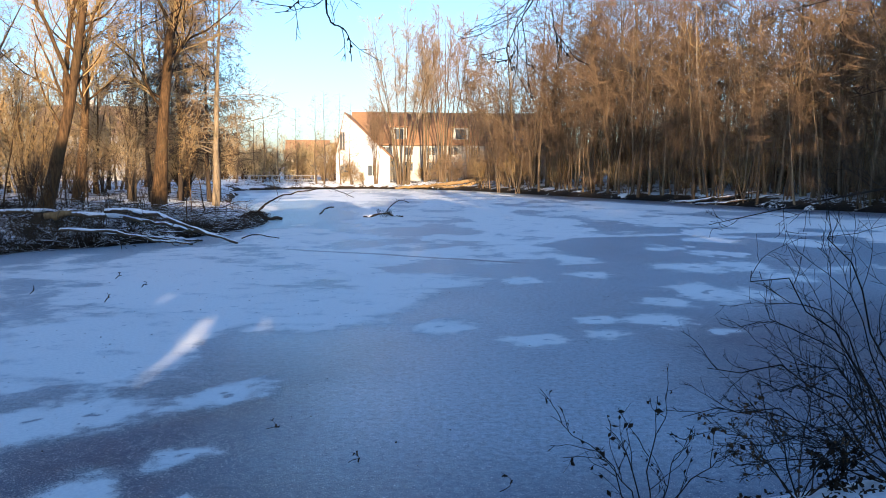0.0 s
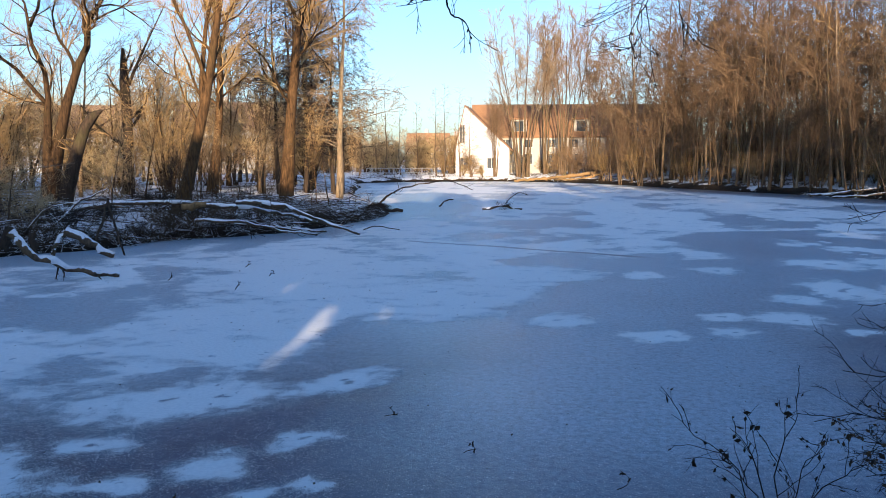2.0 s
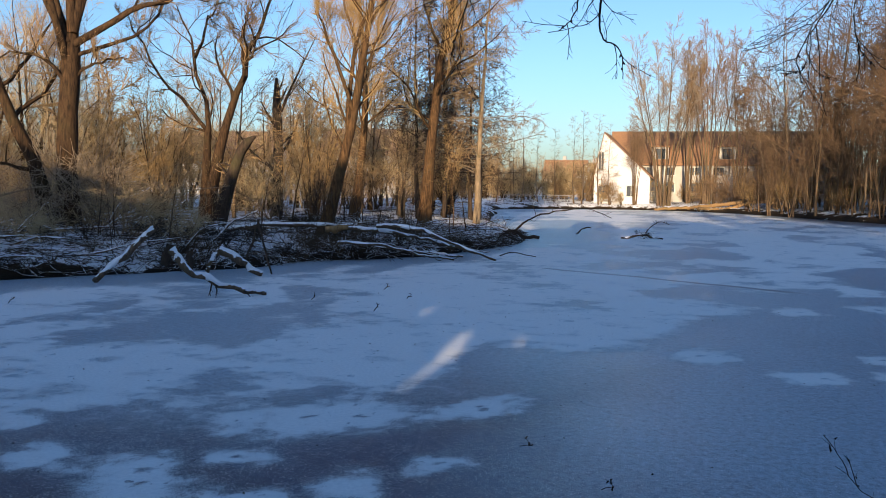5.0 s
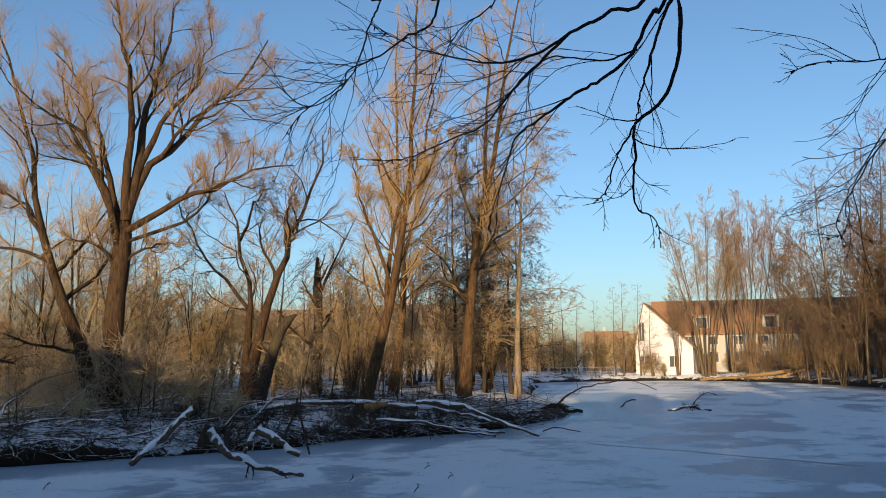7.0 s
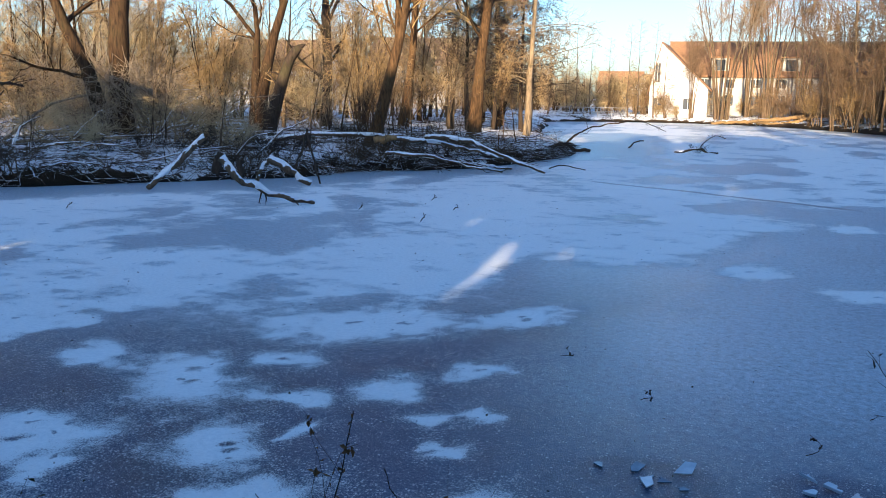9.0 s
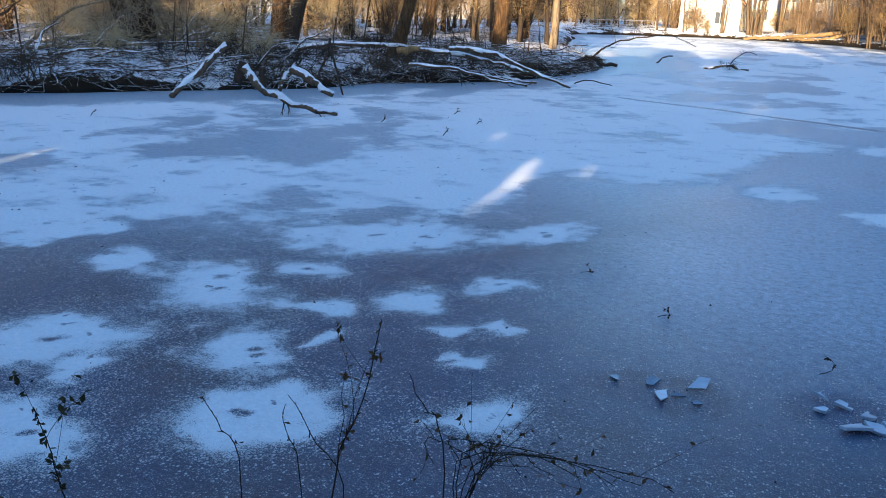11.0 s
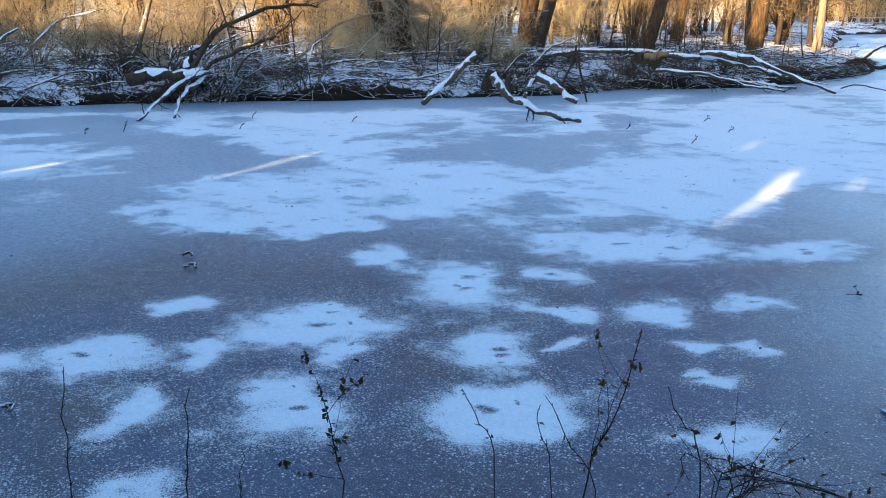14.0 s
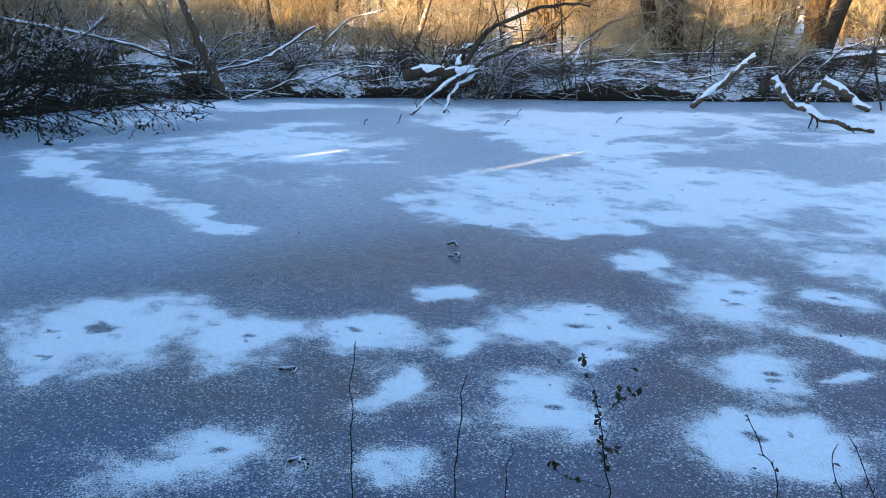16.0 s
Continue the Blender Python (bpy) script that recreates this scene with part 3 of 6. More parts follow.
def joined(name, label, category, placed):
    """ONE object of many plants that nobody could count: placed is a list of (meshes, x, y, turn, size)."""
    mats, out = [], []
    for meshes, x, y, turn, size in placed:
        m = np.array(pose(x, y, gz(x, y) - 0.08, 0, 0, turn) @ Matrix.Scale(size, 4))
        for me in meshes:
            v = np.empty(len(me.vertices) * 3, np.float32)
            me.vertices.foreach_get("co", v)
            q = np.empty(len(me.loops), np.int32)
            me.loops.foreach_get("vertex_index", q)
            if me.materials[0] not in mats:
                mats.append(me.materials[0])
            out.append((v.reshape(-1, 3) @ m[:3, :3].T + m[:3, 3], q.reshape(-1, 4), mats.index(me.materials[0])))
    return tagged(new(name, mesh_of(name, out, mats)), label, category, kind="stuff")


def S(n, span, angle, length, k, **kw):
    return dict(n=n, span=span, angle=angle, length=length, k=k, **kw)


rg = np.random.default_rng(11)

def crooked(rng, stems, wob=0.05, k=11):
    """Stems from (radius, points) with uneven bends."""
    out = []
    for r, pts in stems:
        c = spline(pts, k)
        c[1:] += wob * rng.standard_normal((k - 1, 3)) * np.linspace(0.4, 1.6, k - 1)[:, None]
        out.append((c, trunk_radius(k, r, 0.10 if r > 0.2 else 0.16, 0.30 if pts[0][2] < 0.5 else 0.0) / 0.84))
    return out


# the great willow on the far bank: an upright stem of many ascending limbs and a second stem leaning away
WILLOW = tree_meshes(1, [(spline([(0.12, 0, -0.2), (0.08, 0, 2.4), (0.16, 0.1, 4.5), (0.28, 0.1, 6.0), (0.36, 0.2, 7.6)], 9), np.array([0.48, 0.42, 0.385, 0.37, 0.36, 0.355, 0.345, 0.31, 0.22]))] + crooked(rg, [
    (0.17, [(0.12, 0, 6.4), (-0.14, -0.3, 7.6), (-0.64, -0.7, 9.1), (-1.34, -1.2, 10.5), (-2.24, -1.6, 11.0), (-3.14, -2.0, 11.5)]),
    (0.16, [(0.20, 0, 7.0), (-0.14, 0.3, 8.4), (-0.44, 0.7, 9.9), (-1.04, 1.3, 11.9), (-1.74, 1.8, 13.4), (-2.64, 2.2, 14.5)]),
    (0.20, [(0.36, 0, 7.4), (0.36, -0.2, 9.7), (0.46, -0.5, 11.5), (0.16, -0.8, 13.2), (-0.24, -1.0, 14.9), (-0.64, -1.2, 17.2)]),
    (0.21, [(0.38, 0, 7.4), (0.80, 0.1, 10.2), (1.00, 0.4, 12.1), (1.46, 0.6, 13.6), (1.80, 0.8, 15.3), (2.16, 0.9, 17.8)]),
    (0.18, [(0.38, 0, 7.4), (1.00, 0.1, 9.4), (2.16, 0.3, 10.6), (3.16, 0.5, 12.1), (4.26, 0.8, 13.3), (5.36, 1.0, 14.7), (5.96, 1.2, 15.9)]),
    (0.09, [(1.56, 0.2, 10.0), (2.56, -0.3, 11.4), (3.76, -0.6, 12.3), (5.36, -1.0, 12.6)]),
    (0.15, [(0.30, 0, 6.9), (1.76, -0.2, 7.9), (2.96, -0.5, 8.6), (4.16, -0.9, 8.9), (5.16, -1.3, 9.4), (6.56, -1.8, 9.7)]),
    (0.085, [(0.30, 0, 6.5), (2.16, 0.2, 7.3), (3.46, 0.4, 8.4), (3.96, 0.7, 10.1), (4.36, 1.0, 10.7)]),
    (0.10, [(0.20, 0, 5.4), (-0.44, -0.1, 6.2), (-1.64, -0.4, 6.5), (-2.64, -0.8, 5.8)]),
    (0.07, [(0.25, 0, 5.7), (1.36, -0.2, 6.4), (2.56, -0.5, 6.6)]),
    (0.15, [(0.55, 0, 8.6), (1.36, 0.3, 11.2), (2.56, 0.8, 13.0), (3.16, 1.3, 14.6), (3.46, 1.8, 16.8)]),
    (0.14, [(0.0, 0, 7.4), (-0.9, 0.8, 9.4), (-1.9, 1.7, 11.6), (-2.4, 2.5, 14.4)]),
    (0.30, [(-0.24, 0, -0.1), (-0.84, 0, 1.9), (-1.54, 0.1, 3.9), (-2.24, 0.2, 5.6), (-2.84, 0.3, 7.8), (-3.20, 0.4, 9.9), (-3.84, 0.5, 12.7), (-4.64, 0.5, 15.3)]),
    (0.085, [(-1.00, 0, 2.2), (-2.04, -0.1, 2.5), (-3.44, -0.2, 2.8), (-4.64, -0.4, 3.2)]),
    (0.10, [(-2.54, 0.2, 6.7), (-3.44, 0.4, 8.0), (-4.64, 0.7, 8.9)])], 0.07), [S(10, (0.28, 0.99), (46, 13), 0.36, 9, up=0.10, curl=0.22, thick=0.5)], S(10, (0.12, 1), (40, 13), 0.62, 6, up=0.11, curl=0.16, thick=0.45, floor_r=0.0095),
                     M_WILLOW, M_TW_WILLOW, S(12, (0.08, 1), (32, 10), 0.80, 4, up=0.10, curl=0.10, floor_r=0.0062, fall=0.3), bare=1)
tree(WILLOW, "large bare willow with a dark leaning second stem", -23.0, 25.2, 42.4, name="willow_tree")

# two stems leaning apart with a snapped-off stub, behind it
PAIR = tree_meshes(2, crooked(rg, [
    (0.28, [(0.10, 0, -0.2), (0.44, 0, 2.3), (0.94, 0.1, 4.4), (1.58, 0.2, 6.1), (2.00, 0.2, 7.3), (2.62, 0.3, 8.8), (3.31, 0.4, 10.6), (3.61, 0.5, 12.5)]),
    (0.10, [(1.88, 0.2, 6.9), (1.73, 0.1, 8.4), (2.12, 0, 10.0)]),
    (0.21, [(-0.05, 0, -0.2), (0.15, 0.1, 3.3), (0.25, 0.2, 4.4), (-0.15, 0.3, 6.7), (-0.44, 0.4, 8.4), (-1.09, 0.6, 9.6)]),
    (0.10, [(0.22, 0.2, 4.2), (-0.72, -0.2, 5.4), (-1.70, -0.5, 6.4), (-2.52, -0.8, 8.0), (-2.82, -1.1, 9.0)]),
    (0.08, [(-0.30, 0.3, 7.4), (0.40, 0.4, 9.2), (0.89, 0.6, 10.0)])], 0.07), [S(10, (0.35, 0.98), (48, 14), 0.30, 7, up=0.10, curl=0.24, thick=0.5)], S(9, (0.15, 1), (42, 14), 0.62, 5, up=0.08, curl=0.18, floor_r=0.010), M_WILLOW, M_TW_WILLOW,
                   S(9, (0.1, 1), (34, 10), 0.85, 3, up=0.05, curl=0.1, floor_r=0.0068))
tree(PAIR, "bare willow forked into two leaning stems", -21.3, 31.6, 34, name="willow_tree")

stems = [(spline([(0, 0, -0.1), (0.55, 0, 2.0), (1.0, 0.1, 3.3)], 6), np.array([0.33, 0.29, 0.26, 0.25, 0.24, 0.21])), (spline([(0.95, 0.1, 3.2), (1.3, 0.1, 3.7), (1.65, 0.1, 3.95)], 4), np.array([0.22, 0.20, 0.15, 0.04]))]
STUB = tree_meshes(3, stems, [S(3, (0.5, 0.9), (60, 20), 0.25, 4, thick=0.3)], S(5, (0.2, 1), (50, 20), 0.6, 4, floor_r=0.01), M_DARK, M_TW_BROWN)
tree(STUB, "dark snapped willow stump leaning to one side", -20.2, 31.0, 33, name="broken_trunk")

stems = [(spline([(0, 0, 0), (0.1, 0, 3.5), (0.0, 0, 7.4)], 8), np.array([0.34, 0.29, 0.27, 0.26, 0.25, 0.24, 0.20, 0.08])), (spline([(0.05, 0, 5.2), (0.9, 0.1, 7.0), (2.3, 0.2, 9.6)], 6), trunk_radius(6, 0.13, 0.2, 0))]
POLLARD = tree_meshes(4, stems, [S(7, (0.3, 0.95), (45, 18), 0.36, 6, up=0.14, thick=0.4)], S(10, (0.15, 1), (42, 14), 0.5, 4, floor_r=0.012), M_DARK, M_TW_BROWN)
tree(POLLARD, "dark broken-topped tree trunk with one side limb", -22.0, 39.4, name="broken_trunk")

# the two tall golden stems and their neighbours by the point of the bank
UPSWEPT = [S(26, (0.24, 0.98), (40, 11), 0.21, 7, up=0.13, curl=0.16, thick=0.32)]
LEANER = tree_meshes(5, crooked(rg, [
    (0.27, [(-0.18, 0, -0.4), (0.41, 0, 1.4), (0.92, 0.1, 3.5), (1.42, 0.1, 5.8), (1.79, 0.2, 8.1), (2.06, 0.2, 10.6), (2.24, 0.3, 13.1), (2.38, 0.3, 16.1), (2.47, 0.4, 18.4)]),
    (0.11, [(1.05, 0, 4.2), (1.15, 0.4, 6.2), (1.56, 0.8, 8.5), (2.70, 1.0, 11.1), (2.98, 1.1, 13.3), (3.05, 1.2, 15.6)]),
    (0.09, [(1.24, 0, 5.1), (0.41, -0.3, 7.4), (-0.16, -0.5, 9.2), (-0.55, -0.6, 10.8)]),
    (0.08, [(1.85, 0.2, 8.5), (2.70, -0.3, 9.9), (3.27, -0.8, 11.5)])], 0.05), UPSWEPT, S(8, (0.15, 1), (36, 12), 0.62, 5, up=0.10, floor_r=0.0095), M_GOLD, M_TW_GOLD,
                     S(9, (0.1, 1), (30, 10), 0.95, 3, up=0.07, curl=0.10, floor_r=0.0065))
tree(LEANER, "tall leaning poplar with golden upswept twigs", -14.75, 30.0, 26.2, name="poplar_tree")
UPRIGHT = tree_meshes(7, crooked(rg, [
    (0.27, [(0.12, 0, -0.4), (0.48, 0, 2.4), (0.69, 0.1, 5.4), (0.72, 0.1, 8.4), (0.48, 0.2, 12.0), (0.36, 0.2, 15.9), (0.48, 0.3, 20.5)]),
    (0.10, [(0.69, 0.1, 6.9), (1.38, 0.4, 9.6), (1.83, 0.7, 12.9)]),
    (0.09, [(0.69, 0.1, 8.4), (-0.42, -0.2, 11.4), (-0.72, -0.4, 14.4)])], 0.05), UPSWEPT, S(8, (0.15, 1), (36, 12), 0.62, 5, up=0.10, floor_r=0.011), M_GOLD, M_TW_GOLD,
                      S(9, (0.1, 1), (30, 10), 0.95, 3, up=0.07, curl=0.10, floor_r=0.008))
tree(UPRIGHT, "tall golden poplar standing further back on the bank", -17.8, 39.6, 24, name="poplar_tree")

TALL = tree_meshes(6, crooked(rg, [
    (0.33, [(0.09, 0, -0.5), (0.34, 0, 2.3), (0.57, 0.1, 5.2), (0.92, 0.1, 7.5), (1.29, 0.2, 9.8), (1.95, 0.2, 12.9), (2.44, 0.3, 16.1), (3.01, 0.3, 19.5), (3.30, 0.4, 21.8)]),
    (0.10, [(1.03, 0.1, 8.3), (0.10, 0.3, 10.9), (-0.29, 0.6, 13.8)]),
    (0.13, [(1.38, 0.2, 10.0), (1.44, 0.1, 13.8), (1.72, 0, 16.7), (1.44, -0.2, 19.5)])], 0.05), [S(28, (0.22, 0.98), (50, 13), 0.20, 7, up=0.08, curl=0.17, thick=0.32)], S(8, (0.15, 1), (40, 12), 0.60, 5, up=0.06, floor_r=0.0105), M_GOLD, M_TW_GOLD,
                   S(9, (0.1, 1), (32, 10), 0.9, 3, up=0.05, curl=0.10, floor_r=0.0078))
tree(TALL, "tall poplar with a straight brown trunk at the point", -13.8, 39.4, 19.3, name="poplar_tree")

# slender alders with level drooping sprays
def alder(seed, h, r, bark_m, twig_m, lean=(0.6, 0.2), n=46):
    g = np.random.default_rng(seed)
    return tree_meshes(seed, [(bent_trunk(g, h, lean, 12, 0.006), trunk_radius(12, r, 0.06))], [S(n, (0.16, 0.98), (80, 10), 0.24, 7, up=-0.01, curl=0.10, thick=0.26, droop=0.05)],
                       S(12, (0.2, 1), (52, 14), 0.40, 4, droop=0.16, floor_r=0.012), bark_m, twig_m, S(8, (0.2, 1), (42, 12), 0.60, 3, droop=0.16, floor_r=0.012))


ALDER_A = alder(21, 16.5, 0.22, M_PALE, M_TW_BROWN, (1.0, 0.1), 60)
ALDER_B = alder(22, 16.0, 0.17, M_DARK, M_TW_SHADE, (-0.5, 0.3))
tree(ALDER_A, "slender pale alder with level drooping branches", -12.0, 43.4, 15.4, name="alder_tree")
for x, y, s, a in ((-14.8, 46.5, 0.98, 80), (-16.6, 48.5, 1.02, 150), (-16.4, 52.5, 0.86, 20), (-20.0, 60.0, 0.92, 260), (-13.6, 48.0, 0.9, 310), (-15.4, 43.5, 0.95, 40), (-14.2, 52.0, 0.85, 120), (-17.6, 56.0, 0.9, 200)):
    tree(ALDER_B, "slim dark alder with fine reddish sprays", x, y, a, s, "alders on the point", name="alder_tree")

# ------- background trees shared by shape
def slim(seed, h, r, bark_m, twig_m, n1=16, n2=7, n3=4, ang=42, up=0.1, stems_n=1, low=0.3, fl=0.016, spread=1.2, l1=0.26, th=0.34):
    g = np.random.default_rng(seed)
    st = []
    for i in range(stems_n):
        p = bent_trunk(g, h * (0.8 + 0.25 * g.random()), (g.normal(0, spread), g.normal(0, spread)), 9, 0.012)
        if stems_n > 1:
            p[:, :2] += g.normal(0, 0.25, 2)
        st.append((p, trunk_radius(9, r * (0.7 + 0.5 * g.random()), 0.10)))
    return tree_meshes(seed, st, [S(n1, (low, 0.98), (ang, 12), l1, 5, up=up, curl=0.15, thick=th)], S(n2, (0.15, 1), (40, 14), 0.55, 3, up=up * 0.7, floor_r=fl), bark_m, twig_m,
                       S(n3, (0.1, 1), (36, 12), 0.8, 2, floor_r=fl * 0.75), 4)


WOOD = [slim(31, 17, 0.15, M_ALDER, M_TW_WOOD, 22, 7, 3, 56, 0.09, fl=0.021, low=0.22, l1=0.33, th=0.42), slim(32, 15.5, 0.13, M_ALDER, M_TW_WOOD, 22, 7, 3, 64, 0.05, fl=0.021, low=0.2, l1=0.33, th=0.42), slim(33, 18, 0.16, M_ALDER, M_TW_WOOD, 22, 7, 3, 44, 0.12, fl=0.021, low=0.25, l1=0.36, th=0.45),
        slim(34, 13, 0.075, M_ALDER, M_TW_WOOD, 8, 6, 3, 42, 0.1, 4, 0.2, 0.019, 1.6), slim(35, 16.5, 0.12, M_PALE, M_TW_WOOD, 20, 7, 3, 70, 0.03, low=0.2, fl=0.021, l1=0.32, th=0.42)]
BACKW = [slim(38, 17, 0.14, M_ALDER, M_TW_WOOD, 16, 6, 3, 44, 0.12, fl=0.03, low=0.2, l1=0.34), slim(39, 16, 0.13, M_ALDER, M_TW_WOOD, 16, 6, 3, 56, 0.06, fl=0.03, low=0.2, l1=0.34)]
SHADEW = [slim(30, 16, 0.16, M_ALDER, M_TW_BROWN, 18, 6, 4, 52, 0.08, fl=0.065, low=0.05, l1=0.32), slim(29, 16, 0.16, M_ALDER, M_TW_RED, 18, 6, 4, 62, 0.06, fl=0.065, low=0.05, l1=0.32)]
FARW = [slim(36, 15, 0.2, M_ALDER, M_TW_BROWN, 14, 6, 5, 46, 0.1, low=0.12, fl=0.06, l1=0.34), slim(37, 12, 0.2, M_ALDER, M_TW_GREY, 14, 6, 5, 50, 0.1, low=0.12, fl=0.06, l1=0.36)]
def fan(seed, n, h, spread, twig_m):
    """Many stems from one root, opening upwards like a fan."""
    g = np.random.default_rng(seed)
    st = []
    for i in range(n):
        u = (i + g.random()) / n * 2 - 1
        d = g.uniform(-1.4, 1.4)
        e = h * (1.0 - 0.22 * abs(u)) * g.uniform(0.85, 1.05)
        st.append((spline([(u * 0.7, d * 0.3, -0.2), (u * spread * 0.30, d * 0.5, e * 0.30), (u * spread * 0.72, d, e * 0.68), (u * spread, d * 1.2, e)], 9) + 0.06 * g.standard_normal((9, 3)), trunk_radius(9, g.uniform(0.10, 0.17), 0.12)))
    return tree_meshes(seed, st, [S(12, (0.42, 0.98), (30, 9), 0.22, 6, up=0.10, curl=0.12, thick=0.34)], S(7, (0.12, 1), (34, 11), 0.6, 4, up=0.08, floor_r=0.019), M_ALDER, twig_m, S(5, (0.1, 1), (34, 11), 0.8, 2, floor_r=0.016), 4)


FAN = [fan(41, 9, 20.5, 4.6, M_TW_GREY), fan(42, 7, 20.5, 3.2, M_TW_RED)]
ROUND = [slim(51, 11, 0.16, M_WILLOW, M_TW_OCHRE, 14, 8, 4, 50, 0.1, 2, 0.15, 0.013, 1.2, 0.40), slim(52, 9, 0.12, M_ALDER, M_TW_OCHRE, 11, 8, 4, 52, 0.1, 3, 0.12, 0.013, 1.4, 0.40)]


THIN = slim(23, 15, 0.13, M_ALDER, M_TW_BROWN, 34, 5, 2, 72, 0.02, fl=0.018, low=0.2, l1=0.15, spread=0.5)
POLE = [slim(24, 14, 0.10, M_PALE, M_TW_BROWN, 5, 4, 3, 40, 0.1, fl=0.02, low=0.45, spread=0.9), slim(25, 12, 0.075, M_ALDER, M_TW_BROWN, 5, 4, 3, 46, 0.1, fl=0.02, low=0.4, spread=1.1), slim(26, 15, 0.12, M_PALE, M_TW_GOLD, 6, 4, 3, 40, 0.1, fl=0.02, low=0.5, spread=0.7)]


def bush(seed, n, h, r, bark_m, twig_m, spread=0.5, n1=8, n2=6, n3=0, arch=0.0, fl=0.006, crook=0.03):
    """A shrub of many stems from one root."""
    g = np.random.default_rng(seed)
    K = 7
    a = g.random(n) * 2 * np.pi
    out = spread * (0.3 + g.random(n))
    P = np.zeros((n, K, 3))
    t = np.linspace(0, 1, K)
    H = h * (0.55 + 0.5 * g.random(n))
    base = g.normal(0, 0.18 * spread + 0.05, (n, 2))
    for j in range(K):
        P[:, j, 0] = base[:, 0] + np.cos(a) * out * H * t[j] ** 1.2
        P[:, j, 1] = base[:, 1] + np.sin(a) * out * H * t[j] ** 1.2
        P[:, j, 2] = H * (t[j] - arch * t[j] ** 2.5)
    P[:, 1:] += np.cumsum(g.standard_normal((n, K - 1, 3)), 1) * crook * 0.6 * h
    R = r * np.linspace(1, 0.25, K)[None] * (0.6 + 0.6 * g.random(n))[:, None]
    w = [(*tubes(P, R, 5), 0)]
    P1, R1 = branch_out(g, P, R, n1, (0.2, 0.97), (50, 18), 0.5, 4, up=0.04, curl=0.24, floor_r=fl)
    f = [(*tubes(P1, R1, 3), 0)]
    P2, R2 = branch_out(g, P1, R1, n2, (0.15, 1), (48, 16), 0.75, 2, up=0.02, curl=0.2, floor_r=fl * 0.8)
    f.append((*tubes(P2, R2, 3), 0))
    if n3:
        P3, R3 = branch_out(g, P2, R2, n3, (0.15, 1), (42, 14), 0.5, 3, floor_r=fl * 0.7)
        f.append((*tubes(P3, R3, 3), 0))
    return mesh_of("stem", w, [bark_m]), mesh_of("crown", f, [twig_m])


BUSH = [bush(61, 9, 4.6, 0.035, M_ALDER, M_TW_BROWN, 0.58, 8, 5, 0, 0.12, fl=0.013), bush(62, 9, 3.6, 0.03, M_ALDER, M_TW_RED, 0.72, 8, 5, 0, 0.18, fl=0.012), bush(63, 10, 5.6, 0.04, M_WILLOW, M_TW_GOLD, 0.48, 8, 5, 0, 0.10, fl=0.014),
        bush(64, 12, 2.8, 0.022, M_STRAW, M_STRAW, 0.5, 8, 7, 0, fl=0.014)]
FARB = [bush(68, 8, 4.4, 0.05, M_ALDER, M_TW_BROWN, 0.42, 7, 7, 0, fl=0.032), bush(69, 8, 3.6, 0.05, M_WILLOW, M_TW_OCHRE, 0.48, 7, 7, 0, fl=0.032)]
LOWB = [bush(66, 13, 1.2, 0.014, M_DARK, M_TW_DARK, 0.8, 6, 4, 0, 0.3, 0.008), bush(67, 13, 1.5, 0.016, M_ALDER, M_TW_DEADGRASS, 0.8, 6, 4, 0, 0.25, 0.008)]
TANGLE = [bush(85, 12, 3.6, 0.03, M_PALE, M_TW_OCHRE, 0.85, 8, 6, 0, 0.42, 0.011, 0.07), bush(86, 11, 4.6, 0.038, M_PALE, M_TW_GREY, 0.7, 8, 6, 0, 0.30, 0.011, 0.07), bush(87, 14, 2.4, 0.022, M_STRAW, M_STRAW, 0.9, 8, 6, 0, 0.5, 0.010, 0.08)]
NB = ("stem", "crown")


def shrub(meshes, label, x, y, turn, size, group):
    return tree(meshes, label, x, y, turn, size, group, 0.05, "shrub", "shrub", NB)


r2 = random.Random(5)

# right-hand wood along the shore
rows = [(0.9, 1.25, 3), (2.8, 1.6, 0), (5.5, 1.8, 0), (9, 2.3, 0), (14, 2.8, 0), (21, 3.4, 0), (30, 5.0, 0)]
back_rows = []
shore_r = np.array([(33, 38), (27.3, 50.6), (22.3, 57.3), (18.5, 66.2), (11.6, 78), (3.0, 95.5)], float)
seg = np.linalg.norm(np.diff(shore_r, axis=0), axis=1)
cum = np.concatenate([[0], np.cumsum(seg)])
for back, step, pick in rows:
    s = r2.random() * step
    while s < cum[-1] - 2:
        q = np.array([np.interp(s, cum, shore_r[:, j]) for j in (0, 1)])
        d = np.array([np.interp(min(s + 1, cum[-1]), cum, shore_r[:, j]) for j in (0, 1)]) - q
        nrm = np.array([d[1], -d[0]]) / (np.linalg.norm(d) + 1e-9)
        p = q + nrm * (back + r2.uniform(-0.7, 1.2))
        if back > 8:
            back_rows.append((BACKW[r2.randrange(2)], p[0], p[1], r2.uniform(0, 360), r2.uniform(0.95, 1.3) * (1.0 + 0.12 * s / cum[-1])))
            s += step * r2.uniform(0.7, 1.35)
            continue
        m = WOOD[3] if pick == 3 and r2.random() < 0.7 else WOOD[r2.choice((0, 1, 2, 4, 0, 1))]
        sc = (0.62 if pick == 3 else 0.88) * r2.uniform(0.82, 1.16) * (1.0 + 0.05 * min(back, 12) / 4) * (1.08 + 0.24 * s / cum[-1])
        tree(m, "slender bare alder in a dense shoreline wood" if pick else "tall bare tree in a dense winter wood", p[0], p[1], r2.uniform(0, 360), sc, "trees of the shoreline wood")
        s += step * r2.uniform(0.7, 1.35)
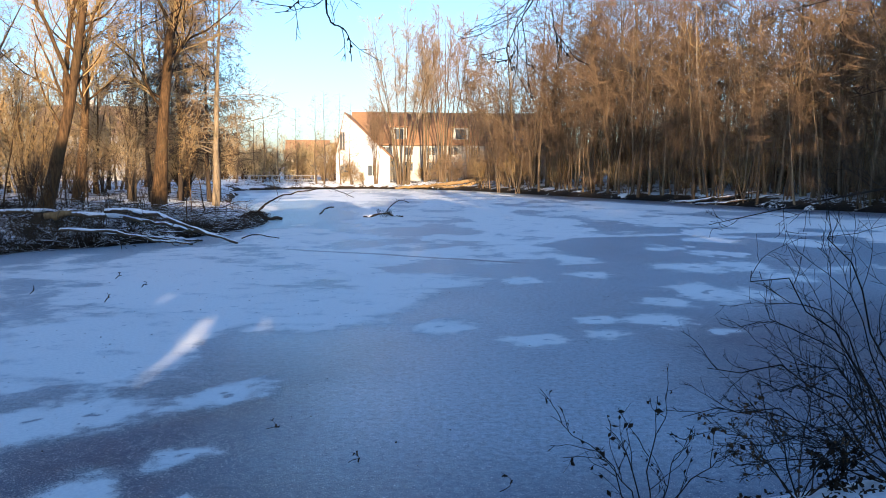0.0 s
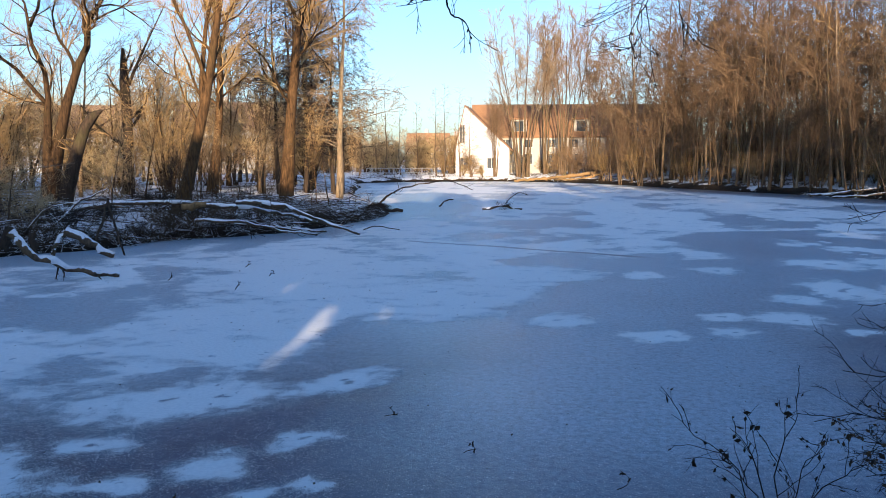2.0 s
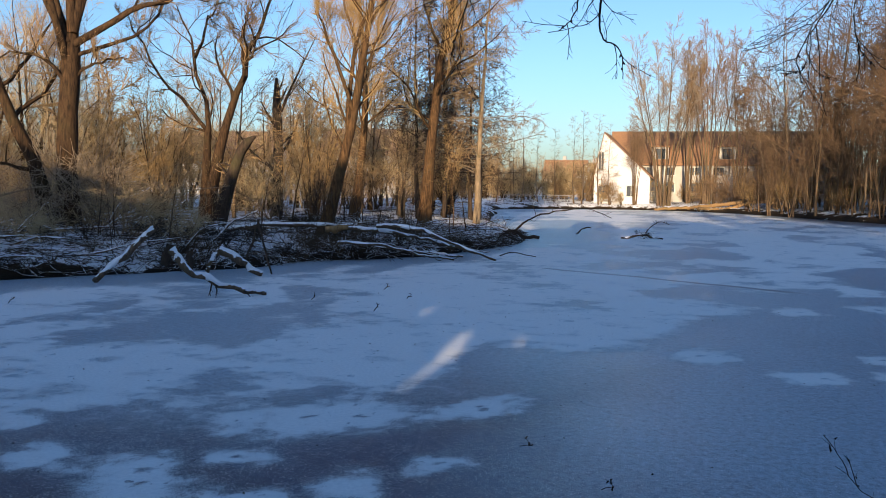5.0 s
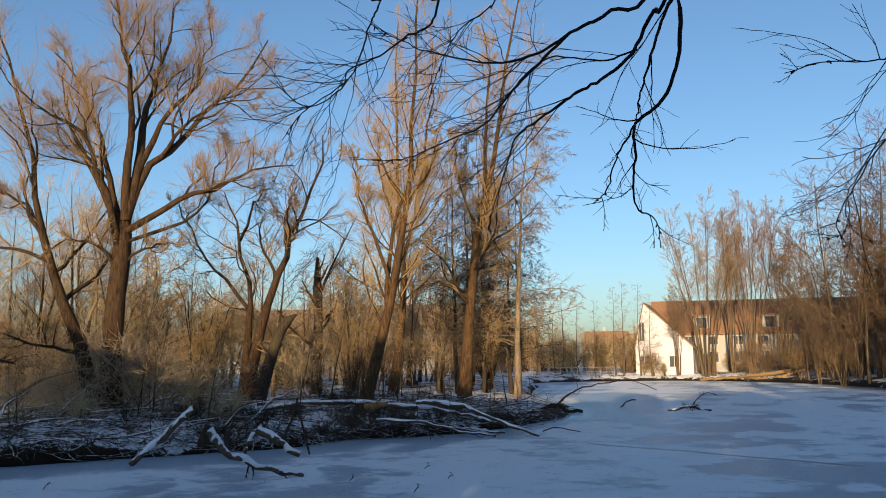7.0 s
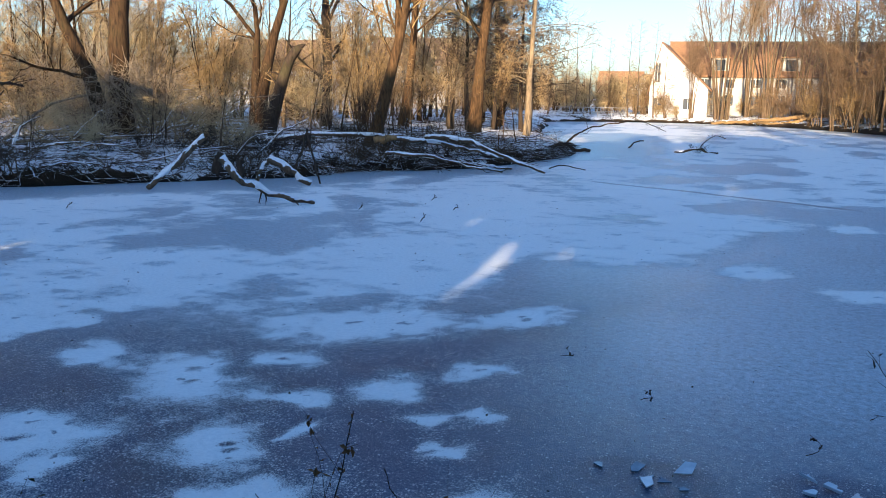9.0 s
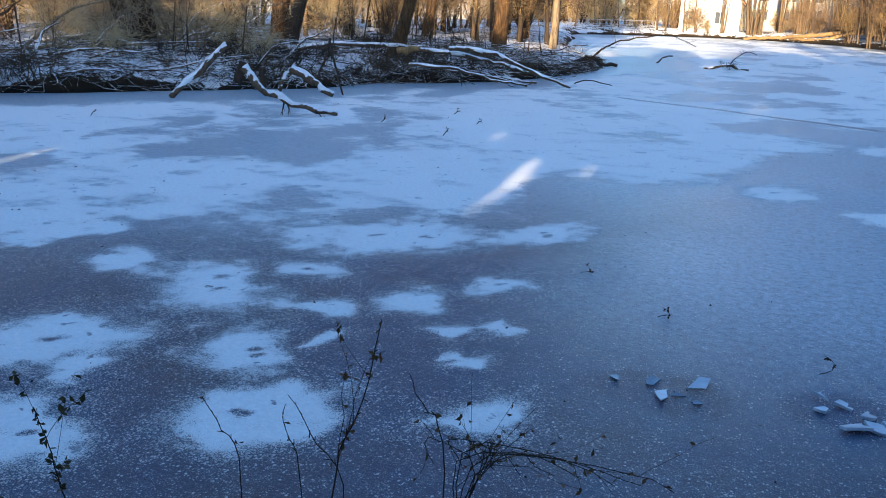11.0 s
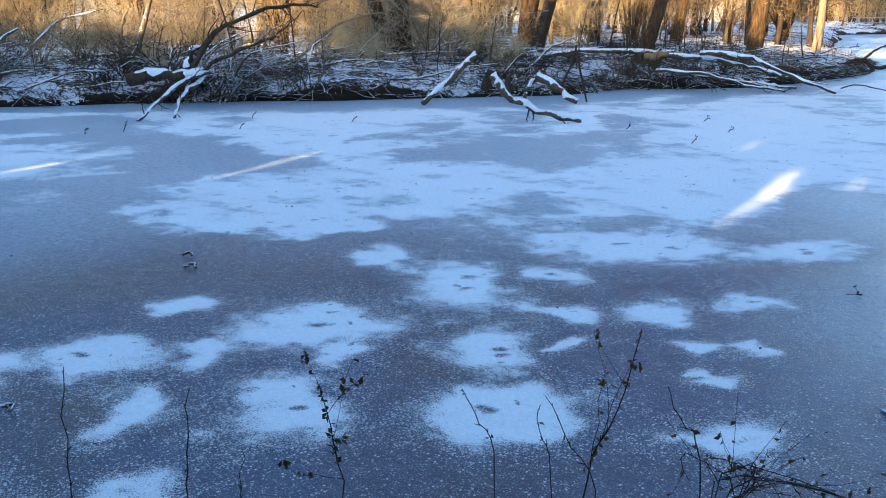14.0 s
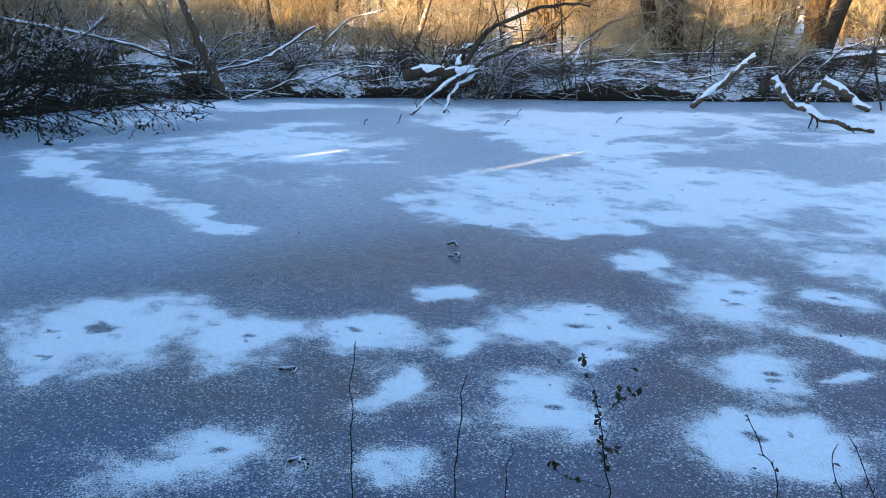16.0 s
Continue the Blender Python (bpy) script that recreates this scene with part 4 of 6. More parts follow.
for i in range(330):
    k = r2.random() ** 1.1
    q = np.array([np.interp(k * cum[-1], cum, shore_r[:, j]) for j in (0, 1)])
    back = r2.uniform(1.2, 24)
    back_rows.append((POLE[i % 3], q[0] + back * 0.88, q[1] + back * 0.45, r2.uniform(0, 360), r2.uniform(0.75, 1.2)))
for i in range(34):
    back_rows.append((FARW[i % 2], r2.uniform(30, 72), r2.uniform(34, 84), r2.uniform(0, 360), r2.uniform(0.9, 1.3)))
for i in range(40):
    k = r2.random()
    q = np.array([np.interp(k * cum[-1], cum, shore_r[:, j]) for j in (0, 1)])
    back = r2.uniform(28, 62)
    back_rows.append((FARW[i % 2], q[0] + back * 0.88, q[1] + back * 0.45, r2.uniform(0, 360), r2.uniform(0.9, 1.25)))
for i in range(40):
    k = r2.random()
    q = np.array([np.interp(k * cum[-1], cum, shore_r[:, j]) for j in (0, 1)])
    back_rows.append((FARW[i % 2], q[0] + r2.uniform(7, 30) * 0.88, q[1] + r2.uniform(3, 14), r2.uniform(0, 360), r2.uniform(0.4, 0.7)))
for i in range(120):
    k = r2.random()
    q = np.array([np.interp(k * cum[-1], cum, shore_r[:, j]) for j in (0, 1)])
    back = r2.uniform(9, 30)
    back_rows.append((FARB[i % 2], q[0] + back * 0.88, q[1] + back * 0.45, r2.uniform(0, 360), r2.uniform(0.8, 1.7)))
joined("background_wood", "dense bare winter wood behind the shore trees", "wood", back_rows)
s = 0.5
while s < cum[-1] - 1:
    q = np.array([np.interp(s, cum, shore_r[:, j]) for j in (0, 1)])
    d = np.array([np.interp(min(s + 1, cum[-1]), cum, shore_r[:, j]) for j in (0, 1)]) - q
    nrm = np.array([d[1], -d[0]]) / (np.linalg.norm(d) + 1e-9)
    p = q + nrm * r2.uniform(0.5, 7.5)
    shrub(BUSH[r2.randrange(3)], "brown leafless shrub at the foot of the wood", p[0], p[1], r2.uniform(0, 360), r2.uniform(0.45, 0.9), "shrubs under the wood")
    s += r2.uniform(0.9, 1.6)

# trees before and beside the white house
for m, x, y, s, a in ((0, -5.0, 103.8, 1.0, 4), (1, 0.2, 104.2, 1.0, -5), (1, -2.4, 106.5, 0.9, 80), (1, 3.6, 104.6, 0.86, 20), (0, 6.6, 106.0, 0.72, 160), (1, -8.6, 105.0, 0.5, 60)):
    tree(FAN[m], "tall many-stemmed tree with pale fan-like crown", x, y, a, s * 1.13, "trees before the house")
for x, y, s in ((-14.9, 103.3, 0.82), (-15.9, 103.6, 0.78), (-12.9, 104.0, 0.80), (-11.5, 104.0, 0.72), (-18.6, 104.6, 0.66), (-20.4, 103.0, 0.7), (-22.2, 101.5, 0.8), (-24.8, 99.0, 0.75), (-23.6, 104, 0.7)):
    tree(THIN, "thin young alder beside the white house", x, y, r2.uniform(0, 360), s * 0.98, "young alders by the house", name="alder_tree")
for i in range(40):
    x = -34 + i * 1.1 + r2.uniform(-0.8, 0.8)
    y = 104.5 + r2.uniform(-0.5, 5.0) + (2.5 if x < -16 else 0)
    shrub(FARB[i % 2], "bare garden shrub beyond the pond", x, y, r2.uniform(0, 360), r2.uniform(0.4, 0.9), "garden shrubs")
for i in range(17):
    shrub(FARB[1 - (i % 4) // 3], "rounded golden garden bush beyond the pond", -31 + i * 1.08 + r2.uniform(-0.5, 0.5), 107.5 + r2.uniform(-2.5, 4), r2.uniform(0, 360), r2.uniform(0.9, 1.5), "garden shrubs")
for x, y, s in ((4.5, 98.5, 0.95), (6.5, 95.0, 0.9), (3.2, 101.0, 0.8), (8.5, 92.0, 0.95), (1.6, 103.2, 1.0), (5.2, 102.0, 1.2), (7.4, 99.5, 1.2), (9.0, 96.5, 1.1), (2.8, 104.6, 1.15), (7.0, 104.0, 1.3), (10.2, 100.5, 1.3), (-0.6, 104.8, 0.8)):
    shrub(BUSH[1], "reddish bush at the corner of the wood", x, y, r2.uniform(0, 360), s * 1.3, "shrubs under the wood")

for x, y, s in ((-21, 112, 0.62), (-25, 108, 0.7), (-29, 104, 0.75), (-32, 98, 0.8), (-27, 116, 0.7), (-19, 118, 0.6), (-35, 106, 0.85), (-30, 112, 0.7), (-23, 122, 0.7)):
    tree(ROUND[0 if x < -26 else 1], "small bare garden tree beyond the pond", x, y, r2.uniform(0, 360), s, "garden trees beyond the pond")

# left bank: understorey and the trees behind
for i in range(52):
    u = r2.random()
    x = -12.5 - 22 * u + r2.uniform(-2, 2)
    y = 47 - 24 * u + r2.uniform(-3, 18) + 5
    if (x + 23) ** 2 + (y - 25.2) ** 2 < 7 or shore_distance(np.array([x]), np.array([y]))[0] < 2.2:
        continue
    shrub(BUSH[r2.choice((0, 2, 2, 1, 2))], "tangled leafless shrub in the undergrowth", x, y, r2.uniform(0, 360), r2.uniform(0.5, 1.15), "undergrowth on the bank")
for i in range(44):
    x, y = r2.uniform(-48, -16), r2.uniform(42, 78)
    if x > -8 - y * 0.20:
        continue
    m = (ROUND + WOOD[:3])[r2.choice((0, 0, 0, 1, 1, 2))]
    tree(m, "bare tree in the lit garden strip", x, y, r2.uniform(0, 360), r2.uniform(0.6, 0.9), "trees behind the bank")
for x, y, s, k in ((-30.7, 28.6, 0.85, 0), (-32.5, 32.5, 0.95, 0), (-38.0, 33.0, 1.0, 0), (-31.5, 25.0, 0.8, 1), (-29.0, 31.0, 0.7, 1), (-31.0, 35.0, 0.95, 0), (-37, 30, 0.9, 1), (-35.5, 22, 0.8, 0), (-42, 24, 0.95, 0), (-41, 14, 0.85, 1), (-46, 18, 0.9, 0), (-38, 8, 0.8, 1), (-47, 4, 0.9, 0), (-44, -4, 0.9, 1)):
    tree(ROUND[k], "broad bare willow beyond the bank", x, y, r2.uniform(0, 360), s, "trees behind the bank", name="willow_tree")
for i in range(24):
    an, D = radians(32 + i * 1.75 + r2.uniform(-1, 1)), r2.uniform(38, 58)
    tree((WOOD[0], ROUND[0], WOOD[1])[i % 3], "bare tree rising behind the thicket", -D * math.sin(an), D * math.cos(an), r2.uniform(0, 360), r2.uniform(0.6, 0.9) * (0.75 if i % 3 != 1 else 1.1), "trees behind the bank")
thicket = []
for i in range(90):
    x, y = r2.uniform(-54, -27), r2.uniform(-3, 38)
    if shore_distance(np.array([x]), np.array([y]))[0] < 2.5:
        continue
    m = BUSH[r2.choice((0, 2, 3, 3, 1))]
    if x < -36:
        thicket.append((m, x, y, r2.uniform(0, 360), r2.uniform(0.5, 1.0)))
    else:
        shrub(m, "sunlit straw-coloured shrub on the bank", x, y, r2.uniform(0, 360), r2.uniform(0.4, 0.8), "undergrowth on the bank")
for i in range(34):
    an, D = radians(r2.uniform(36, 92)), r2.uniform(38, 62)
    x, y = -D * math.sin(an), D * math.cos(an)
    if shore_distance(np.array([x]), np.array([y]))[0] < 6:
        continue
    thicket.append((BUSH[r2.choice((0, 2, 2, 3))], x, y, r2.uniform(0, 360), r2.uniform(0.6, 1.1)))
joined("thicket", "tangled straw-coloured thicket beyond the bank", "thicket", thicket)
far_trees = []
for i in range(64):
    an = radians(r2.uniform(8, 104))
    D = r2.uniform(58, 115)
    x, y = -D * math.sin(an), D * math.cos(an)
    if (x > -30 and y > 85) or x > -14 - y * 0.16:
        continue
    far_trees.append((FARW[i % 2], x, y, r2.uniform(0, 360), r2.uniform(0.55, 0.85)))
joined("distant_wood", "bare trees in the distance behind the gardens", "wood", far_trees)
for i in range(44):
    k = 1.2 + r2.random() * 7.6
    a, b = np.array(SHORE[int(k)]), np.array(SHORE[int(k) + 1])
    p = a + (b - a) * (k % 1)
    n = np.array([-(b - a)[1], (b - a)[0]])
    p = p + n / np.linalg.norm(n) * (r2.uniform(0.1, 1.6) if i % 2 else r2.uniform(1.0, 5.0))
    shrub(LOWB[i % 2], "low dark bramble brush on the bank", p[0], p[1], r2.uniform(0, 360), r2.uniform(0.5, 1.1), "brush on the bank")

for i in range(46):
    k = 0.8 + r2.random() * 6.4
    a, b = np.array(SHORE[int(k)]), np.array(SHORE[int(k) + 1])
    n = np.array([-(b - a)[1], (b - a)[0]])
    p = a + (b - a) * (k % 1) + n / np.linalg.norm(n) * r2.uniform(3.2, 17)
    shrub(TANGLE[i % 3], "pale tangled shrub with arching sunlit stems", p[0], p[1], r2.uniform(0, 360), r2.uniform(0.55, 1.05), "tangled shrubs on the bank")
for i in range(30):
    k = 0.9 + r2.random() * 8.6
    a, b = np.array(SHORE[int(k)]), np.array(SHORE[int(k) + 1])
    n = np.array([-(b - a)[1], (b - a)[0]])
    p = a + (b - a) * (k % 1) + n / np.linalg.norm(n) * r2.uniform(0.05, 0.9)
    shrub(LOWB[0 if i % 3 else 1], "dark tussock of dead stems at the waterline", p[0], p[1], r2.uniform(0, 360), r2.uniform(0.28, 0.6), "tussocks at the waterline")
SAPLING = [slim(81, 5.0, 0.028, M_DARK, M_TW_BROWN, 9, 4, 2, 38, 0.08, fl=0.007, low=0.25, spread=0.7, l1=0.3), slim(82, 4.2, 0.022, M_ALDER, M_TW_BROWN, 9, 4, 2, 50, 0.06, fl=0.007, low=0.3, spread=0.8, l1=0.32),
           slim(83, 3.4, 0.02, M_DARK, M_TW_DEADGRASS, 5, 4, 2, 36, 0.08, 4, 0.25, 0.007, 0.9, 0.3), slim(84, 6.5, 0.035, M_GOLD, M_TW_GOLD, 11, 4, 2, 42, 0.08, fl=0.008, low=0.3, spread=0.6, l1=0.26)]
for i in range(84):
    k = 1.0 + r2.random() * 9.2
    a, b = np.array(SHORE[int(k)]), np.array(SHORE[int(k) + 1])
    n = np.array([-(b - a)[1], (b - a)[0]])
    p = a + (b - a) * (k % 1) + n / np.linalg.norm(n) * r2.uniform(0.9, 9.0)
    tree(SAPLING[i % 4], "thin bare sapling standing on the snowy bank", p[0], p[1], r2.uniform(0, 360), r2.uniform(0.55, 1.15), "saplings on the bank", 0.05, "sapling", "sapling", NB)
g = np.random.default_rng(88)
n = 1500
k = 1.0 + g.random(n) * 9.2
sh = np.array(SHORE, float)
i0 = k.astype(int)
a, b = sh[i0], sh[i0 + 1]
nv = np.stack([-(b - a)[:, 1], (b - a)[:, 0]], 1)
p = a + (b - a) * (k % 1)[:, None] + nv / np.linalg.norm(nv, axis=1, keepdims=True) * (g.random((n, 1)) ** 1.5 * 9 - 0.1)
an, le = g.random(n) * 2 * np.pi, g.uniform(0.5, 2.4, n)
P = np.zeros((n, 5, 3))
lift = np.abs(g.normal(0, 0.22, n))
for j in range(5):
    u = (j / 4 - 0.5) * le
    P[:, j, 0] = p[:, 0] + np.cos(an) * u + g.normal(0, 0.04, n)
    P[:, j, 1] = p[:, 1] + np.sin(an) * u + g.normal(0, 0.04, n)
    P[:, j, 2] = np.maximum(ground_height(P[:, j, 0], P[:, j, 1]), 0) + 0.02 + lift * j / 4 + 0.05 * g.random(n)
R = np.outer(g.uniform(0.008, 0.022, n), np.linspace(1, 0.4, 5))
twigs = new("fallen_twigs", mesh_of("fallen_twigs", [(*tubes(P, R, 4), 0)], [M_LOG]))
tagged(twigs, "tangle of snow-dusted fallen twigs on the bank", "twigs", kind="stuff")

# wood behind the viewer, which shades this end of the pond
behind = []
for i in range(70):
    x = -64 + (i % 35) * 3.8 + r2.uniform(-1.9, 1.9)
    y = -11 - (i // 35) * 8.0 + r2.uniform(-3, 3)
    tall = 0.32 if x < -20 else 0.42 if x < -16 else 0.58 if x < -2 else (0.8 if x < 8 else 1.25)
    if -5 < x < 6:
        continue
    behind.append((SHADEW[i % 2], x, y, r2.uniform(0, 360), tall * r2.uniform(0.8, 1.06)))
joined("wood_behind_path", "bare wood and brush behind the path", "wood", behind)


# sun streaks cut for the ice: centre, half width, half length, share of foliage left
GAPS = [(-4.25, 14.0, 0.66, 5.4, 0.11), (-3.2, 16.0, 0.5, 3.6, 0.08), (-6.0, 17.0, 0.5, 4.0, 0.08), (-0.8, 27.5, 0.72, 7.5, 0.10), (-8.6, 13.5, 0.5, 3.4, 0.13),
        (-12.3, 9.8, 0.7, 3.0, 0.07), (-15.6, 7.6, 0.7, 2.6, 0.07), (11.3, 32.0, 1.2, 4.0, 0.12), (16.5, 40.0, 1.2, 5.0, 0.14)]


def shade_screen():
    """Unseen evergreens added behind the path as a sun screen, one mass of leaf sprays with small gaps."""
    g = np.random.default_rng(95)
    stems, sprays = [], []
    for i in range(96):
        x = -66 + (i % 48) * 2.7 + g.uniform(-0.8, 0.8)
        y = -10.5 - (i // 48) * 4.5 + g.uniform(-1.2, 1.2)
        # heights set how far the shade reaches over ice, bank and wood
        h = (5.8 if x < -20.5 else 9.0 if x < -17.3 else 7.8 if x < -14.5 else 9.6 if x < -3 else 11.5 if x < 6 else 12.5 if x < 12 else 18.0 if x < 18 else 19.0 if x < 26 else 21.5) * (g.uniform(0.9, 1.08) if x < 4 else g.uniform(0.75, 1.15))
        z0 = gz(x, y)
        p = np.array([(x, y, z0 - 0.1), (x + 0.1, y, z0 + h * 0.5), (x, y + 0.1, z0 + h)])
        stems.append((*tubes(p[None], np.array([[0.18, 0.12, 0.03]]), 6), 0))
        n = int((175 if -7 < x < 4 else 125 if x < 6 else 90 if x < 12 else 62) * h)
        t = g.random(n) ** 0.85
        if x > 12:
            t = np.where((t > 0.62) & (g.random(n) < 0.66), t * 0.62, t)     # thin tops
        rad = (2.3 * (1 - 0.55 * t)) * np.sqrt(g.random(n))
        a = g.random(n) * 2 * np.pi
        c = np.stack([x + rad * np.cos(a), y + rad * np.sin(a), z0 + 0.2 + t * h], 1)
        # foliage is taken out along the sun's rays to the chosen streaks
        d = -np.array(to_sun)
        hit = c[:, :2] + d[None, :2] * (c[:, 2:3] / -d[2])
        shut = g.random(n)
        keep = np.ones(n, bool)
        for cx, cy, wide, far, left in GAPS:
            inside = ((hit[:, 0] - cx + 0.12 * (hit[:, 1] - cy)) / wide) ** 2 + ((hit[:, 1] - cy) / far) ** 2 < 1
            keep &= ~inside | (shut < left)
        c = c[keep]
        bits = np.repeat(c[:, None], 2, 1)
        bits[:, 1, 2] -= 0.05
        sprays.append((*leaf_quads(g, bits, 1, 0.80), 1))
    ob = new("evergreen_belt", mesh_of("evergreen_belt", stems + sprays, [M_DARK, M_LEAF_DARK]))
    return tagged(ob, "unseen dark evergreen screen added behind the path to cast shade", "wood", kind="stuff")


shade_screen()


# ---------------------------------------------------------------- houses
def gable_house(label, x, y, turn, length, width, eave, ridge, wall_m, roof_m, rows_side, rows_gable, chimney=True, dormers=0, apex=0.0):
    """A house whose ridge runs along its own x, the gable at x = 0."""
    h = thing("house", label, "house", "houses beyond the pond", (x, y, gz(x, y) - 0.1), turn)
    w = width / 2
    rk = ridge
    v = np.array([(px_, py_, pz_) for px_ in (0, length) for py_, pz_ in ((-w, 0), (w, 0), (w, eave), (apex, rk), (-w, eave))], float)
    me = bpy.data.meshes.new("wall")
    me.from_pydata([tuple(c) for c in v], [], [(0, 4, 3, 2, 1), (5, 6, 7, 8, 9), (0, 5, 9, 4), (1, 2, 7, 6), (0, 1, 6, 5)])
    me.materials.append(wall_m)
    part("wall", me, h)
    o, th = 0.45, 0.18
    roof = []
    for sgn in (-1, 1):
        slope = (ridge - eave) / (w - sgn * apex)
        e0 = (sgn * (w + o), eave - slope * o + 0.02)
        a = np.array([(xx, yy, zz + dz) for dz in (0.03, th) for xx in (-o, length + o) for yy, zz in (e0, (apex, ridge))], float)
        qq = np.array([(0, 1, 3, 2), (4, 6, 7, 5), (0, 4, 5, 1), (2, 3, 7, 6), (0, 2, 6, 4), (1, 5, 7, 3)])
        roof.append((a, qq, 0))
    rf = part("roof", mesh_of("roof", roof, [roof_m], False), h)
    if chimney:
        part("chimney", mesh_of("chimney", [(*box(length * 0.4, 0.4, ridge - 0.8, length * 0.4 + 0.6, 1.0, ridge + 0.9), 0)], [M_GREYWALL], False), rf)

    def window(cx, cz, ww, wh, side):
        def orient(p):
            c = p.copy()
            if side == "gable":
                return np.stack([-c[:, 1], c[:, 0], c[:, 2]], 1)
            return np.stack([c[:, 0], -w - c[:, 1], c[:, 2]], 1)
        fr = []
        f = 0.08
        for b in ((cx - ww / 2 - f, 0.0, cz - f, cx + ww / 2 + f, 0.06, cz), (cx - ww / 2 - f, 0, cz + wh, cx + ww / 2 + f, 0.06, cz + wh + f), (cx - ww / 2 - f, 0, cz, cx - ww / 2, 0.06, cz + wh), (cx + ww / 2, 0, cz, cx + ww / 2 + f, 0.06, cz + wh), (cx - 0.03, 0.012, cz, cx + 0.03, 0.05, cz + wh)):
            vv, qq = box(*b)
            fr.append((orient(vv), qq, 0))
        wob = part("window", mesh_of("window", fr, [M_FRAME], False), h)
        vv, qq = box(cx - ww / 2, 0.004, cz, cx + ww / 2, 0.02, cz + wh)
        part("pane", mesh_of("pane", [(orient(vv), qq, 0)], [M_GLASS], False), wob)
    for cz, wh, xs in rows_side:
        for cx in xs:
            window(cx, cz, 1.1, wh, "side")
    for cz, wh, ww, xs in rows_gable:
        for cx in xs:
            window(cx, cz, ww, wh, "gable")
    for i in range(dormers):
        cx = length * (i + 0.7) / (dormers + 0.4)
        dv, dq = box(cx - 1.0, -w + 0.3, eave + 0.1, cx + 1.0, -w + 2.6, eave + 2.0)
        dm = part("dormer", mesh_of("dormer", [(dv, dq, 0)], [wall_m], False), h)
        dv, dq = box(cx - 1.2, -w + 0.05, eave + 2.0, cx + 1.2, -w + 3.2, eave + 2.18)
        part("dormer_roof", mesh_of("dormer_roof", [(dv, dq, 0)], [roof_m], False), dm)
        dv, dq = box(cx - 0.6, -w + 0.27, eave + 0.5, cx + 0.6, -w + 0.295, eave + 1.8)
        part("pane", mesh_of("pane", [(dv, dq, 0)], [M_GLASS], False), dm)
    return h


gable_house("white rendered gable house facing the pond", -10.25, 105.6, 90, 9, 6.9, 3.6, 9.0, M_PLASTER, M_TILE, [], [(0.9, 1.5, 0.9, (2.4,)), (4.3, 2.3, 0.6, (2.6,)), (1.1, 1.3, 1.1, (-1.2,))], False, 0, 2.25)
gable_house("long house with an orange tiled roof behind trees", -12.0, 113.4, 6, 28, 9.0, 5.0, 9.1, M_GREYWALL, M_TILE,
            [(1.2, 1.3, (4, 7, 10, 13, 16, 19, 22)), (3.4, 1.0, (4, 7, 10, 13, 16, 19, 22))], [], True, 3)
gable_house("low house with an orange tiled roof", -28.0, 150, 3, 7, 7, 3.2, 6.2, M_CREAM, M_TILE, [(1.2, 1.3, (2, 5))], [(1.2, 1.3, 1.1, (-2, 2))])
gable_house("small white house with a grey roof", -17.6, 128, 60, 6, 4.6, 3.0, 5.2, M_PLASTER, M_TILE_DARK, [(1.2, 1.3, (2, 4.5))], [(1.2, 1.3, 1.0, (-1.2, 1.2))])
gable_house("grey rendered two-storey house behind the trees", -49, 102, 10, 13, 10, 5.6, 9.0, M_GREYWALL, M_TILE_DARK, [(1.2, 1.4, (2, 5, 8, 11)), (4.0, 1.4, (2, 5, 8, 11))], [(1.2, 1.3, 1.1, (-2, 2)), (4.0, 1.3, 1.1, (-2, 2))])
gable_house("pale house with a dull brown roof behind the trees", -66, 92, 16, 14, 10, 4.6, 8.2, M_PLASTER, M_TILE_DARK, [(1.2, 1.4, (2, 5, 8, 11))], [(1.2, 1.3, 1.1, (-2, 2)), (4.0, 1.3, 1.1, (0,))])


